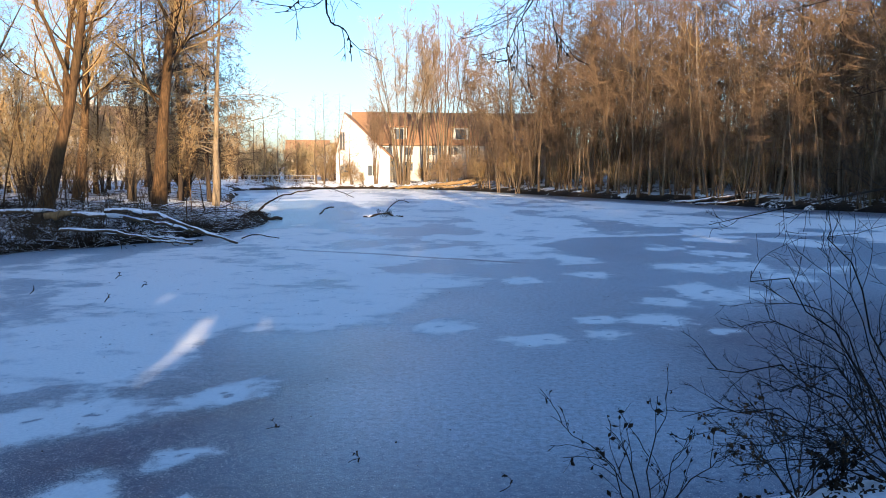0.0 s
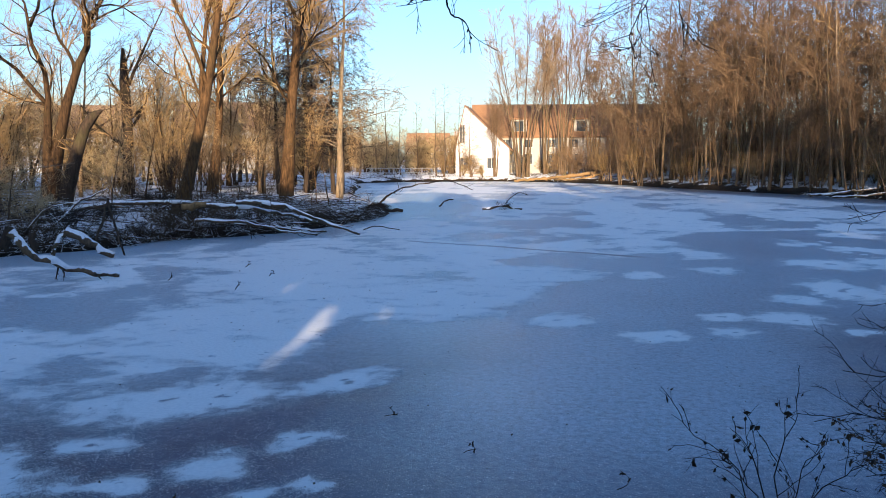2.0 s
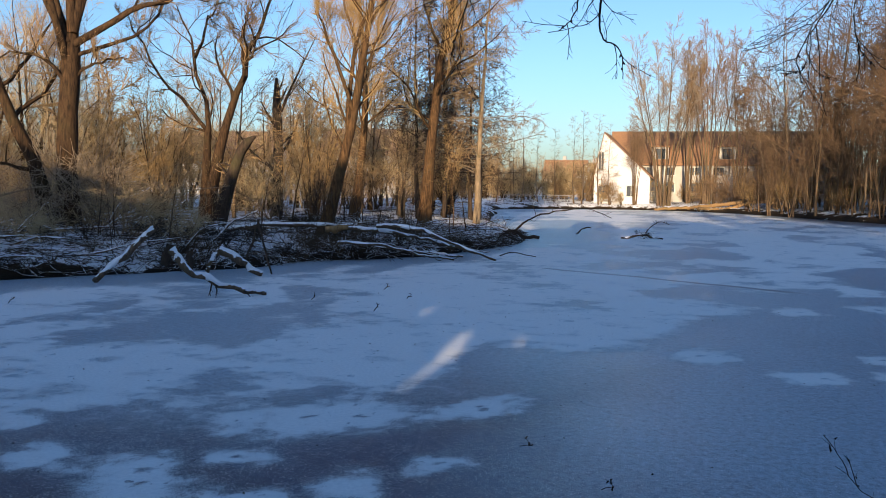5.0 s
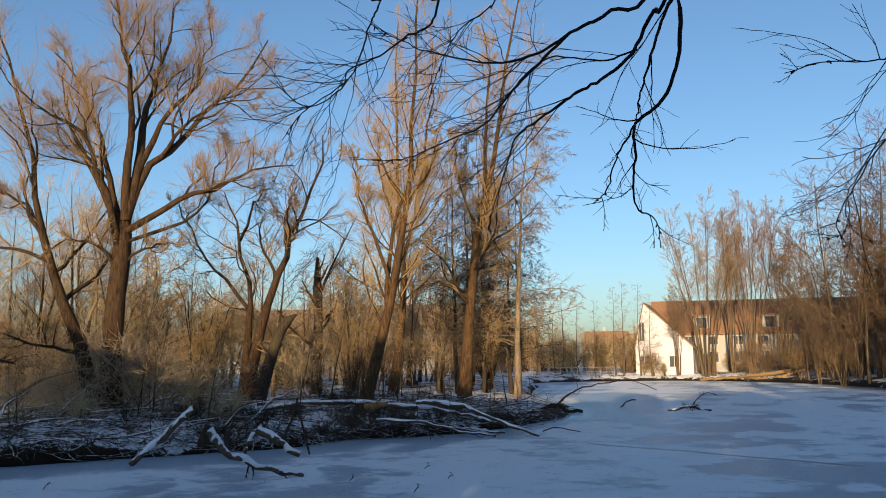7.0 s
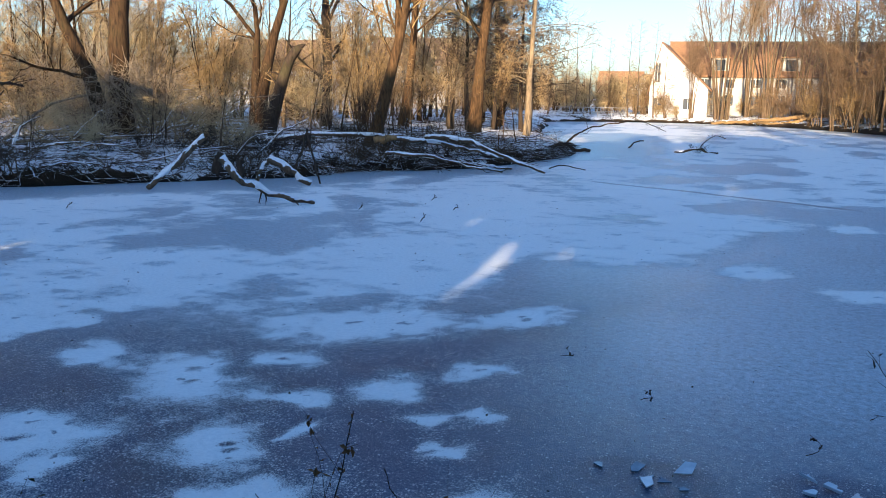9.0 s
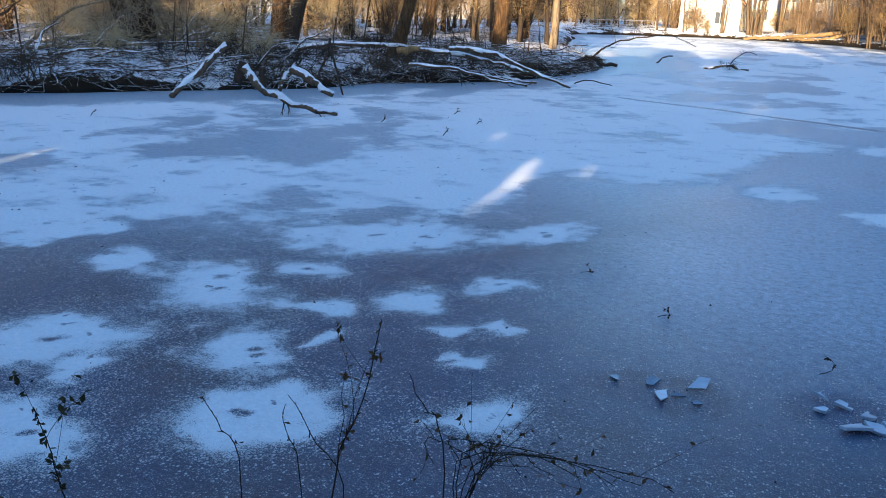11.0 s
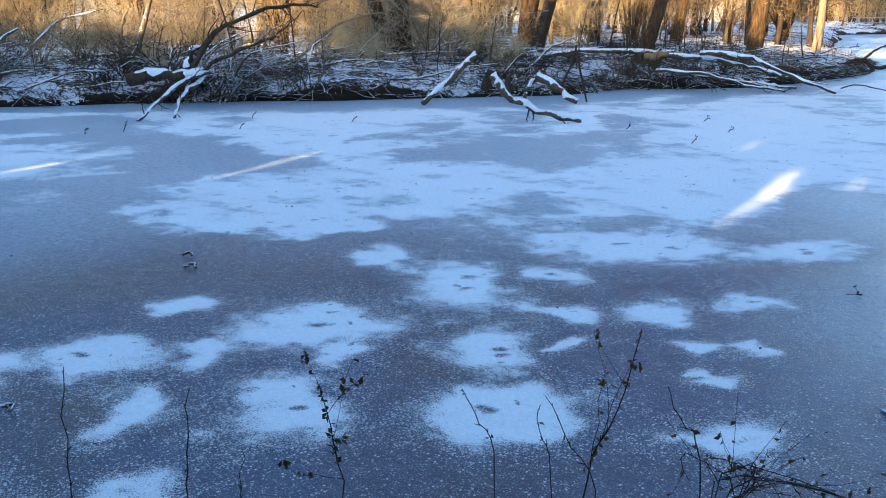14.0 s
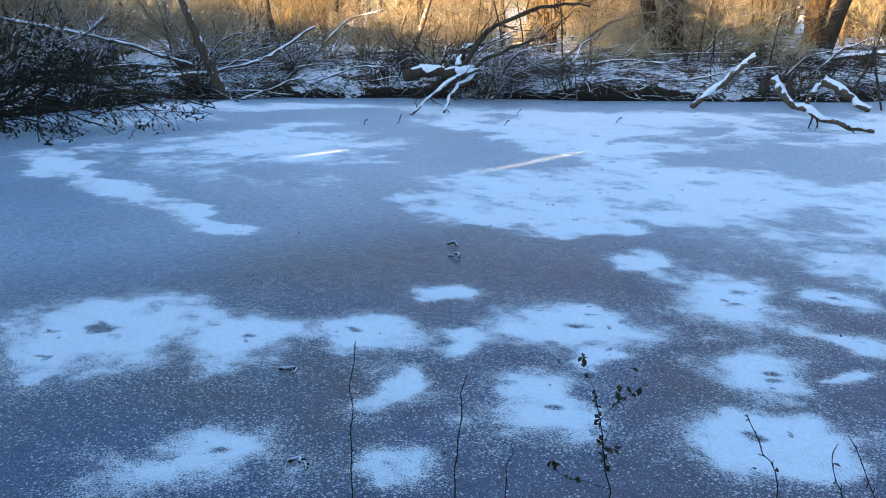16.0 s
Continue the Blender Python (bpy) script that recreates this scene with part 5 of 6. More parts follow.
# ---------------------------------------------------------------- fallen wood
def log(label, points, r0, r1, mat=None, snow=True, side=0, seed=1, name="fallen_log", group="fallen wood on the bank", k=None, twig_m=None):
    """A fallen stem along the points, with a ridge of snow and a few broken side branches."""
    g = np.random.default_rng(seed)
    r0, r1 = r0 * 0.72, r1 * 0.8
    k = k or max(9, int(np.linalg.norm(np.diff(np.asarray(points, float), axis=0), axis=1).sum() * 4))
    p = spline(points, k)
    p[1:-1] += g.standard_normal((k - 2, 3)) * (0.012 + r0 * 0.22)
    r = np.linspace(r0, r1, k) * (1 + 0.10 * g.standard_normal(k))
    t = thing(name, label, "log", group, tuple(p[0]))
    q = p - p[0]
    part("bark", mesh_of("bark", [(*capped(q, r, 8, 0.08, g), 0)], [mat or (M_SNOWY if snow else M_LOG)]), t)
    if snow:
        # snow lies in broken runs along the top, thickest where the stem is level
        u = g.uniform(0, 0.08)
        while u < 0.92:
            e = min(u + g.uniform(0.2, 0.6), 0.99)
            c = np.linspace(u, e, 7) * (k - 1)
            i = np.clip(c.astype(int), 0, k - 2)
            f = (c - i)[:, None]
            mid = q[i] * (1 - f) + q[i + 1] * f
            rr = r[i] * (1 - f[:, 0]) + r[i + 1] * f[:, 0]
            fat = np.array([0.20, 0.74, 0.96, 1.0, 0.95, 0.72, 0.20]) * (1 + 0.13 * g.standard_normal(7))
            run = capped(mid + np.stack([0 * rr, 0 * rr, rr * (1.02 - 0.70 * fat)], 1), rr * fat, 8, 0.09, g)
            part("snow", mesh_of("snow", [(*run, 0)], [M_SNOW]), t, "thin ridge of snow")
            u = e + g.uniform(0.01, 0.08)
    if side:
        P, R = branch_out(g, q[None], r[None], side, (0.35, 1.0), (50, 18), 0.22, 5, up=0.02, curl=0.28, thick=0.4, floor_r=0.010)
        P2, R2 = branch_out(g, P, R, 3, (0.3, 1.0), (45, 15), 0.5, 3, curl=0.25, floor_r=0.007)
        for j in range(side):
            b = [(*tubes(P[j:j + 1], R[j:j + 1], 4), 0), (*tubes(P2[3 * j:3 * j + 3], R2[3 * j:3 * j + 3], 3), 0)]
            part("side_branch", mesh_of("side_branch", b, [twig_m or M_DARK]), t)
    return t


log("snow-topped log propped steeply on the bank", [(-16.17, 18.71, 0.03), (-15.6, 19.2, 0.72), (-14.94, 19.69, 1.5)], 0.10, 0.11, seed=3)
log("snow-covered fallen stem reaching onto the ice", [(-12.55, 17.2, 1.15), (-12.2, 17.3, 0.72), (-11.64, 17.56, 0.36), (-11.0, 17.95, 0.14), (-10.51, 18.24, 0.05)], 0.15, 0.07, seed=4, side=4)
log("short snowy log leaning down to the ice", [(-13.82, 21.28, 0.84), (-13.3, 21.6, 0.46), (-12.76, 21.91, 0.06)], 0.17, 0.12, seed=5)
log("thin snowy prop meeting the log", [(-13.84, 21.26, 0.82), (-14.05, 21.1, 0.45), (-14.16, 21.0, 0.02)], 0.08, 0.08, seed=6)
log("bare stake leaning over the ice edge", [(-12.75, 22.46, 0.0), (-12.95, 22.35, 0.9), (-13.09, 22.27, 1.7)], 0.04, 0.05, seed=7, snow=False)
log("second thin stake beside the logs", [(-13.5, 22.2, 0.3), (-13.3, 22.25, 1.0), (-13.12, 22.27, 1.62)], 0.05, 0.03, seed=8, snow=False)
log("small forked branch lying at the water's edge", [(-19.21, 18.51, 0.03), (-18.8, 18.9, 0.15), (-18.44, 19.26, 0.42)], 0.05, 0.03, seed=9, side=2)
log("long snow-covered log lying along the bank", [(-18.6, 26.2, 0.95), (-16.9, 27.4, 1.10), (-15.4, 28.3, 1.25), (-13.2, 29.6, 1.2)], 0.13, 0.09, seed=10)
log("cut stump end on the snowy bank", [(-15.3, 20.6, 0.35), (-15.1, 20.7, 0.95)], 0.20, 0.16, seed=11, snow=False, k=5, mat=M_DARK)
log("low stump beside the propped log", [(-14.3, 20.4, 0.25), (-14.2, 20.4, 0.8)], 0.17, 0.13, seed=12, snow=False, k=5, mat=M_DARK)

# tops of felled trees fanned out from the point over the ice
log("long grey branch fanned out over the ice", [(-11.7, 28.4, 1.25), (-10.5, 28.85, 1.2), (-9.0, 29.3, 0.62), (-7.45, 29.76, 0.03)], 0.11, 0.06, seed=13, side=3)
log("snow-dusted bough with a torn orange end", [(-13.2, 27.8, 1.15), (-11.6, 28.8, 1.05), (-10.2, 29.8, 0.7), (-8.4, 30.6, 0.18)], 0.12, 0.06, seed=14, side=4)
log("bare bough lying low on the ice", [(-13.0, 29.2, 0.55), (-11.8, 29.6, 0.45), (-10.4, 30.2, 0.22), (-9.0, 30.66, 0.04)], 0.09, 0.05, seed=15, side=3)
log("thin bough crossing the others", [(-12.6, 26.9, 0.7), (-11.2, 27.6, 0.62), (-9.9, 28.5, 0.22), (-8.9, 29.1, 0.04)], 0.08, 0.04, seed=16, side=4)
log("dark trunk end running out into the ice", [(-12.4, 41.6, 0.7), (-10.8, 42.3, 0.40), (-8.4, 42.95, 0.06)], 0.20, 0.12, seed=17, snow=False, side=3, mat=M_DARK)
log("thin curved branch lying on the ice", [(-7.74, 31.46, 0.04), (-7.2, 31.6, 0.16), (-6.35, 31.77, 0.03)], 0.035, 0.02, seed=18, snow=False, mat=M_DARK)
log("freshly torn pale stub on the bank", [(-13.4, 27.6, 1.1), (-12.7, 28.0, 1.2)], 0.17, 0.13, seed=19, snow=False, mat=M_BARE_WOOD, k=6)
log("arching branch standing out of the ice", [(-10.79, 47.07, 0.0), (-10.2, 47.2, 0.62), (-9.33, 47.38, 1.08), (-6.83, 47.8, 1.5), (-5.2, 48.0, 1.0)], 0.10, 0.02, seed=20, snow=False, side=9, mat=M_DARK)
log("short stick frozen into the ice", [(-7.25, 48.2, 0.0), (-6.95, 48.25, 0.30), (-6.4, 48.3, 0.42)], 0.06, 0.04, seed=21, snow=False, mat=M_DARK, k=7)
log("low dark bough frozen in the pond", [(-4.4, 45.4, 0.0), (-3.4, 45.5, 0.20), (-2.2, 45.58, 0.04)], 0.10, 0.06, seed=22, mat=M_DARK, side=3)
log("twisted twig rising from a frozen bough", [(-3.3, 45.9, 0.1), (-2.9, 45.9, 0.62), (-2.4, 45.9, 0.95), (-1.9, 45.9, 0.8)], 0.04, 0.02, seed=23, snow=False, side=4, mat=M_DARK)
log("pale felled trunk on the far shore", [(-5.9, 101.6, 0.12), (-1.0, 100.5, 0.55), (3.8, 98.2, 1.2)], 0.22, 0.30, seed=24, snow=False, mat=M_BARE_WOOD, group="fallen wood on the far shore")
log("second felled trunk on the far shore", [(-1.0, 99.8, 0.3), (2.5, 98.0, 0.5), (5.2, 97.6, 1.5)], 0.20, 0.24, seed=25, snow=False, mat=M_BARE_WOOD, group="fallen wood on the far shore")
log("grey fallen branch at the foot of the wood", [(17.6, 62.2, 0.15), (19.6, 61.6, 0.40), (23.2, 60.4, 1.0)], 0.12, 0.09, seed=26, side=5, group="fallen wood on the far shore")
log("second fallen branch leaning on the wood's edge", [(18.6, 60.6, 0.1), (21.0, 59.6, 0.35), (24.2, 58.9, 0.9)], 0.10, 0.07, seed=27, side=4, group="fallen wood on the far shore")

# many smaller sticks lying about on the left bank
for i in range(60):
    k = 2.2 + r2.random() * 8.6
    a, b = np.array(SHORE[int(k)]), np.array(SHORE[int(k) + 1])
    n = np.array([-(b - a)[1], (b - a)[0]])
    p = a + (b - a) * (k % 1) + n / np.linalg.norm(n) * r2.uniform(-0.3, 6.5)
    an, L = r2.uniform(-0.5, 1.1), r2.uniform(0.8, 3.2)
    e = p + np.array([math.cos(an), math.sin(an)]) * L
    z0, z1 = max(gz(*p), 0.0), max(gz(*e), 0.0)
    lift = r2.choice((0.05, 0.1, 0.25, 0.6))
    log("snow-dusted dead stick lying on the bank", [(p[0], p[1], z0 + 0.04), (*((p + e) / 2 + np.array([0, r2.uniform(-0.2, 0.2)])), (z0 + z1) / 2 + 0.08 + lift * 0.6), (e[0], e[1], z1 + lift)], r2.uniform(0.03, 0.07), 0.02,
        seed=100 + i, snow=i % 3 != 0, side=3 if i % 2 else 0, name="dead_stick", k=6)

for i in range(60):
    k = 0.9 + r2.random() * 5.2
    a, b = np.array(SHORE[int(k)]), np.array(SHORE[int(k) + 1])
    n = np.array([-(b - a)[1], (b - a)[0]])
    p = a + (b - a) * (k % 1) + n / np.linalg.norm(n) * r2.uniform(0.3, 9.0)
    an, L = r2.uniform(-0.6, 2.2), r2.uniform(1.2, 4.2)
    e = p + np.array([math.cos(an), math.sin(an)]) * L
    z0, z1 = max(gz(*p), 0.0), max(gz(*e), 0.0)
    lift = r2.choice((0.05, 0.15, 0.5, 1.1, 1.6))
    log("snow-laden dead branch in the tangle", [(p[0], p[1], z0 + 0.04), (*((p + e) / 2 + np.array([r2.uniform(-0.25, 0.25), r2.uniform(-0.25, 0.25)])), (z0 + z1) / 2 + 0.10 + lift * 0.65), (e[0], e[1], z1 + lift)], r2.uniform(0.035, 0.085), 0.02,
        seed=400 + i, snow=i % 4 != 0, side=5, name="dead_branch", k=7, mat=M_SNOWY, twig_m=M_SNOWY if i % 2 else M_DARK, group="dead branches on the bank")

for i in range(30):
    k = 0.9 + r2.random() * 6.0
    a, b = np.array(SHORE[int(k)]), np.array(SHORE[int(k) + 1])
    n = np.array([-(b - a)[1], (b - a)[0]])
    p = a + (b - a) * (k % 1) + n / np.linalg.norm(n) * r2.uniform(3.5, 13.0)
    an, L = r2.uniform(-0.4, 1.9), r2.uniform(1.6, 5.0)
    e = p + np.array([math.cos(an), math.sin(an)]) * L
    lift = r2.choice((0.05, 0.1, 0.4, 0.9, 1.8))
    log("pale fallen branch lying in the sunlit brush", [(p[0], p[1], gz(*p) + 0.05), (*((p + e) / 2 + np.array([r2.uniform(-0.4, 0.4), r2.uniform(-0.4, 0.4)])), (gz(*p) + gz(*e)) / 2 + 0.12 + lift * 0.7), (e[0], e[1], gz(*e) + lift)], r2.uniform(0.05, 0.13), 0.02,
        seed=600 + i, snow=i % 3 == 0, side=5, name="dead_branch", k=9, mat=M_PALE, twig_m=M_PALE, group="dead branches on the bank")

# leaning trunks and the collapsed snowy thicket along the bank
stems = [(spline([(0, 0, 0), (-0.35, -1.1, 3.1), (-0.6, -2.0, 6.5), (-0.6, -2.4, 10.0)], 9), trunk_radius(9, 0.19, 0.15))]
LEAN2 = tree_meshes(71, stems, [S(12, (0.35, 0.97), (48, 14), 0.30, 5, up=0.08, thick=0.4)], S(8, (0.15, 1), (42, 14), 0.5, 4, floor_r=0.011), M_SNOWY, M_TW_BROWN)
tree(LEAN2, "dark snow-edged trunk leaning over the waterline", -26.4, 8.75, name="leaning_trunk")
tree(LEAN2, "thin brown tree on the bank", -26.3, 15.3, 170, 0.7)
tree(LEAN2, "slanting slim tree behind the waterline", -30.5, 12.2, 60, 0.8)
tree(LEAN2, "thin tree with snow on its bark", -32.5, 9.0, 300, 0.8)
tree(LEAN2, "thin tree with snow on its bark", -31.0, 5.5, 20, 0.75)
SNOWB = bush(72, 13, 3.0, 0.055, M_SNOWY, M_SNOWY, 0.75, 8, 5, 0, 0.55, 0.010)
SNOWB2 = bush(73, 12, 2.4, 0.05, M_SNOWY, M_DARK, 0.9, 8, 5, 0, 0.6, 0.010)
for x, y, s, a, m in ((-21.6, 15.6, 1.0, 0, SNOWB), (-22.8, 14.8, 1.1, 100, SNOWB2), (-24.4, 13.4, 0.8, 200, SNOWB2), (-28.8, 8.6, 0.9, 40, SNOWB), (-29.5, 5.0, 1.1, 140, SNOWB), (-30.0, 12.0, 0.9, 250, SNOWB2), (-27.8, 11.6, 0.7, 300, SNOWB), (-26.0, 4.2, 0.9, 80, SNOWB2), (-27.5, 2.5, 1.1, 10, SNOWB)):
    tree(m, "collapsed shrub with snow along its branches", x, y, a, s, "snowy shrubs on the bank", 0.05, "shrub", "shrub", NB)
log("drooping snowy bough reaching down to the ice", [(-20.9, 14.6, 1.0), (-20.2, 13.0, 0.72), (-19.56, 11.39, 0.0)], 0.10, 0.05, seed=31, side=4)
log("second drooping bough over the ice", [(-21.0, 14.6, 0.9), (-20.2, 13.3, 0.55), (-19.32, 12.33, 0.0)], 0.09, 0.05, seed=32, side=4)
log("crooked bough rising from the thicket", [(-21.3, 14.0, 0.75), (-21.09, 14.38, 1.3), (-20.6, 15.08, 2.35), (-19.46, 16.51, 2.85), (-18.9, 17.2, 2.8)], 0.14, 0.03, seed=33, side=16, snow=False, mat=M_DARK)
log("second crooked bough beside it", [(-21.1, 14.2, 0.8), (-20.5, 15.0, 1.45), (-19.7, 16.2, 2.0), (-19.3, 16.9, 2.7)], 0.09, 0.02, seed=37, side=9, snow=False, mat=M_DARK)
log("thick snow-capped trunk end in the thicket", [(-22.5, 13.0, 0.80), (-21.6, 13.8, 0.92), (-20.9, 14.5, 0.95)], 0.26, 0.16, seed=38, mat=M_DARK, k=11, side=4)
log("upturned snowy root beside the trunk end", [(-21.2, 14.1, 0.9), (-21.3, 14.3, 1.5), (-21.0, 14.9, 1.75)], 0.16, 0.06, seed=39, side=5, mat=M_DARK)
log("snow-covered bough arching from the thicket", [(-27.5, 8.0, 1.0), (-28.0, 5.5, 1.9), (-28.6, 2.0, 2.7)], 0.09, 0.05, seed=34, side=3)
log("snowy pole leaning across the bank", [(-27.2, 6.2, 0.75), (-27.0, 9.6, 1.0), (-26.8, 12.0, 2.2)], 0.07, 0.05, seed=35, side=2)
log("thin pole sloping down to the ice", [(-26.0, 8.9, 0.0), (-25.7, 10.2, 0.42), (-25.4, 11.0, 0.75)], 0.05, 0.04, seed=36)


# ---------------------------------------------------------------- leafy and dry plants close by
def stalk(label, points, r, seed, leaves=0, leaf_m=None, leaf_size=0.03, side=0, name="dry_weed", group="dry weeds on the near bank"):
    """A dry weed standing on the near bank; the first point is carried down to the soil."""
    g = np.random.default_rng(seed)
    p0 = points[0]
    z = max(gz(p0[0], p0[1]), 0.0) - 0.03
    pts = ([(p0[0], p0[1], z)] if z < p0[2] - 0.05 else []) + [tuple(q) for q in points]
    k = 12
    p = spline(pts, k)
    p[1:] += g.standard_normal((k - 1, 3)) * 0.006
    t = thing(name, label, "plant", group, tuple(p[0]))
    q = p - p[0]
    R = np.linspace(r, r * 0.45, k)
    pieces = [(*tubes(q[None], R[None], 6), 0)]
    lines = [q[None]]
    if side:
        P, R1 = branch_out(g, q[None], R[None], side, (0.35, 0.95), (38, 12), 0.35, 6, up=0.05, curl=0.14, thick=0.6, floor_r=0.0014)
        pieces.append((*tubes(P, R1, 4), 0))
        lines.append(P)
    # buds along the stem
    B, RB = branch_out(g, q[None], R[None], 12, (0.45, 1.0), (25, 8), 0.022, 3, thick=1.3, tip=0.5, floor_r=0.002)
    pieces.append((*tubes(B, RB, 4), 0))
    part("stem", mesh_of("stem", pieces, [M_TW_DARK]), t)
    if leaves:
        lv = [(*leaf_quads(g, L, max(1, leaves // (1 if len(L) == 1 else len(L))), leaf_size, (0.45, 1.0)), 0) for L in lines]
        part("foliage", mesh_of("foliage", lv, [leaf_m or M_LEAF_DRY]), t, "withered curled leaves")
    return t


stalk("thin dry stalk with small buds", [(-3.23, 1.28, 0.64), (-3.25, 1.30, 1.0), (-3.26, 1.34, 1.4)], 0.004, 1)
stalk("dry stalk with a dark seed head", [(-2.92, 1.63, 0.69), (-2.91, 1.65, 1.0), (-2.89, 1.67, 1.28)], 0.0045, 2)
stalk("leafy bramble shoot with withered green leaves", [(-2.42, 2.07, 0.8), (-2.45, 2.05, 1.05), (-2.47, 2.02, 1.29)], 0.004, 3, 44, M_LEAF_GREEN, 0.030, 5)
stalk("thin slanting shoot with buds", [(-1.96, 2.56, 0.87), (-2.05, 2.56, 1.05), (-2.14, 2.56, 1.18)], 0.0032, 4, 3)
stalk("tall twig with a few curled dead leaves", [(-1.58, 2.68, 0.83), (-1.51, 2.77, 1.13), (-1.44, 2.86, 1.53)], 0.0045, 5, 20, M_LEAF_DRY, 0.034, 5)
stalk("slanting dry brown shoot", [(-1.16, 2.87, 1.0), (-1.25, 2.89, 1.16), (-1.34, 2.91, 1.29)], 0.0035, 6, 2)
stalk("slender bare shoot over the ice", [(-1.48, 2.59, 0.87), (-1.6, 2.585, 1.08), (-1.71, 2.58, 1.27)], 0.0032, 8, 3)
stalk("thin bare brown shoot", [(-2.7, 1.75, 0.7), (-2.72, 1.77, 0.85), (-2.72, 1.80, 1.0)], 0.003, 10, 1)
stalk("thin bare brown shoot", [(-1.75, 2.7, 0.8), (-1.82, 2.72, 0.98), (-1.85, 2.74, 1.12)], 0.003, 11, 2)
for i in range(9):
    a = -0.5 + i * 0.16
    stalk("arching dead bramble cane", [(-1.05, 2.78, 0.72), (-1.05 + 0.12 * math.cos(a * 2), 2.80 + 0.05 * math.sin(i), 1.02 + 0.02 * (i % 4)), (-0.98 + 0.09 * i - 0.25, 2.84 + 0.03 * i, 1.07 - 0.012 * i), (-0.9 + 0.12 * i - 0.3, 2.88 + 0.03 * i, 0.92)], 0.003, 20 + i, 6, M_LEAF_DRY, 0.026, 3, "bramble_cane", "dead bramble canes")


def near_bush(label, base, tips, r, seed, n1, n2, leaves, leaf_m=None, leaf_size=0.04, fl=0.0022, bark_m=None, twig_m=None, name="shrub", droop=0.0, sink=0.05):
    """A shrub of separate arching stems from one root to the given tips."""
    g = np.random.default_rng(seed)
    z = gz(*base) - sink
    t = thing(name, label, "shrub", "", (base[0], base[1], z))
    K = 9
    P = []
    for tip in tips:
        e = np.array(tip) - np.array((base[0], base[1], z))
        m = e * 0.5 + np.array((0, 0, abs(e[2]) * 0.15 + 0.1 * np.linalg.norm(e[:2])))
        c = spline([(0, 0, 0), m, e], K)
        c[1:] += g.standard_normal((K - 1, 3)) * 0.02 * np.linalg.norm(e)
        P.append(c)
    P = np.array(P)
    R = r * np.linspace(1, 0.3, K)[None] * (0.7 + 0.5 * g.random(len(P)))[:, None]
    part("stem", mesh_of("stem", [(*tubes(P, R, 6), 0)], [bark_m or M_DARK]), t)
    P1, R1 = branch_out(g, P, R, n1, (0.2, 0.98), (40, 14), 0.42, 7, up=0.03, curl=0.16, thick=0.5, floor_r=fl * 1.4, droop=droop)
    P2, R2 = branch_out(g, P1, R1, n2, (0.15, 1), (42, 14), 0.45, 5, up=0.02, curl=0.16, floor_r=fl, droop=droop)
    part("crown", mesh_of("crown", [(*tubes(P1, R1, 4), 0), (*tubes(P2, R2, 3), 0)], [twig_m or M_TW_DARK]), t)
    if leaves:
        part("foliage", mesh_of("foliage", [(*leaf_quads(g, P2, leaves, leaf_size), 0)], [leaf_m or M_LEAF_DRY]), t)
    return t


near_bush("dark bare bush arching over the ice by the path", (3.7, 6.2), [(2.75, 6.1, 2.55), (2.3, 6.3, 2.05), (2.4, 6.2, 1.75), (3.4, 6.0, 2.3), (1.95, 6.0, 1.3), (2.6, 6.4, 1.9), (2.9, 6.5, 2.2), (1.8, 5.9, 1.0), (3.2, 6.0, 1.6), (2.4, 5.9, 1.45), (2.9, 5.7, 1.2)], 0.009, 51, 7, 5, 0)
near_bush("low twiggy shrub at the snowy edge", (2.5, 5.55), [(1.9, 5.8, 0.95), (2.2, 5.7, 1.15), (2.9, 5.5, 1.05), (3.1, 5.6, 1.2), (2.0, 5.5, 0.85), (2.7, 5.9, 1.3), (3.3, 5.5, 0.9)], 0.007, 52, 9, 6, 1, M_LEAF_DRY, 0.035)
near_bush("small shrub with a few hanging dead leaves", (1.35, 5.15), [(0.71, 5.35, 1.14), (1.45, 5.2, 1.34), (1.1, 5.3, 1.1), (1.0, 5.2, 0.95), (1.65, 5.2, 1.1), (1.9, 5.3, 0.9)], 0.006, 53, 5, 2, 1, M_LEAF_DEAD, 0.045)
near_bush("low tangle of thin twigs beside the ice", (3.3, 5.75), [(2.0, 6.0, 1.02), (2.1, 5.8, 0.86), (2.2, 6.1, 0.72), (2.35, 5.9, 1.25), (2.5, 6.0, 0.8), (2.1, 5.7, 0.66), (2.6, 5.9, 1.45), (3.0, 6.1, 1.3), (3.5, 6.0, 1.5), (3.8, 5.9, 1.2)], 0.007, 57, 12, 7, 0)
near_bush("clump of dead leaves caught in low twigs", (2.78, 5.62), [(2.64, 5.64, 0.80), (2.74, 5.6, 0.92), (2.86, 5.62, 0.90), (2.92, 5.66, 0.78), (2.70, 5.7, 0.70)], 0.006, 58, 5, 3, 3, M_LEAF_DEAD, 0.045)
near_bush("clump of dead leaves at the foot of the bush", (3.35, 5.7), [(3.25, 5.7, 1.0), (3.35, 5.7, 1.1), (3.45, 5.7, 0.95), (3.3, 5.8, 0.85)], 0.006, 59, 5, 3, 3, M_LEAF_DEAD, 0.045)
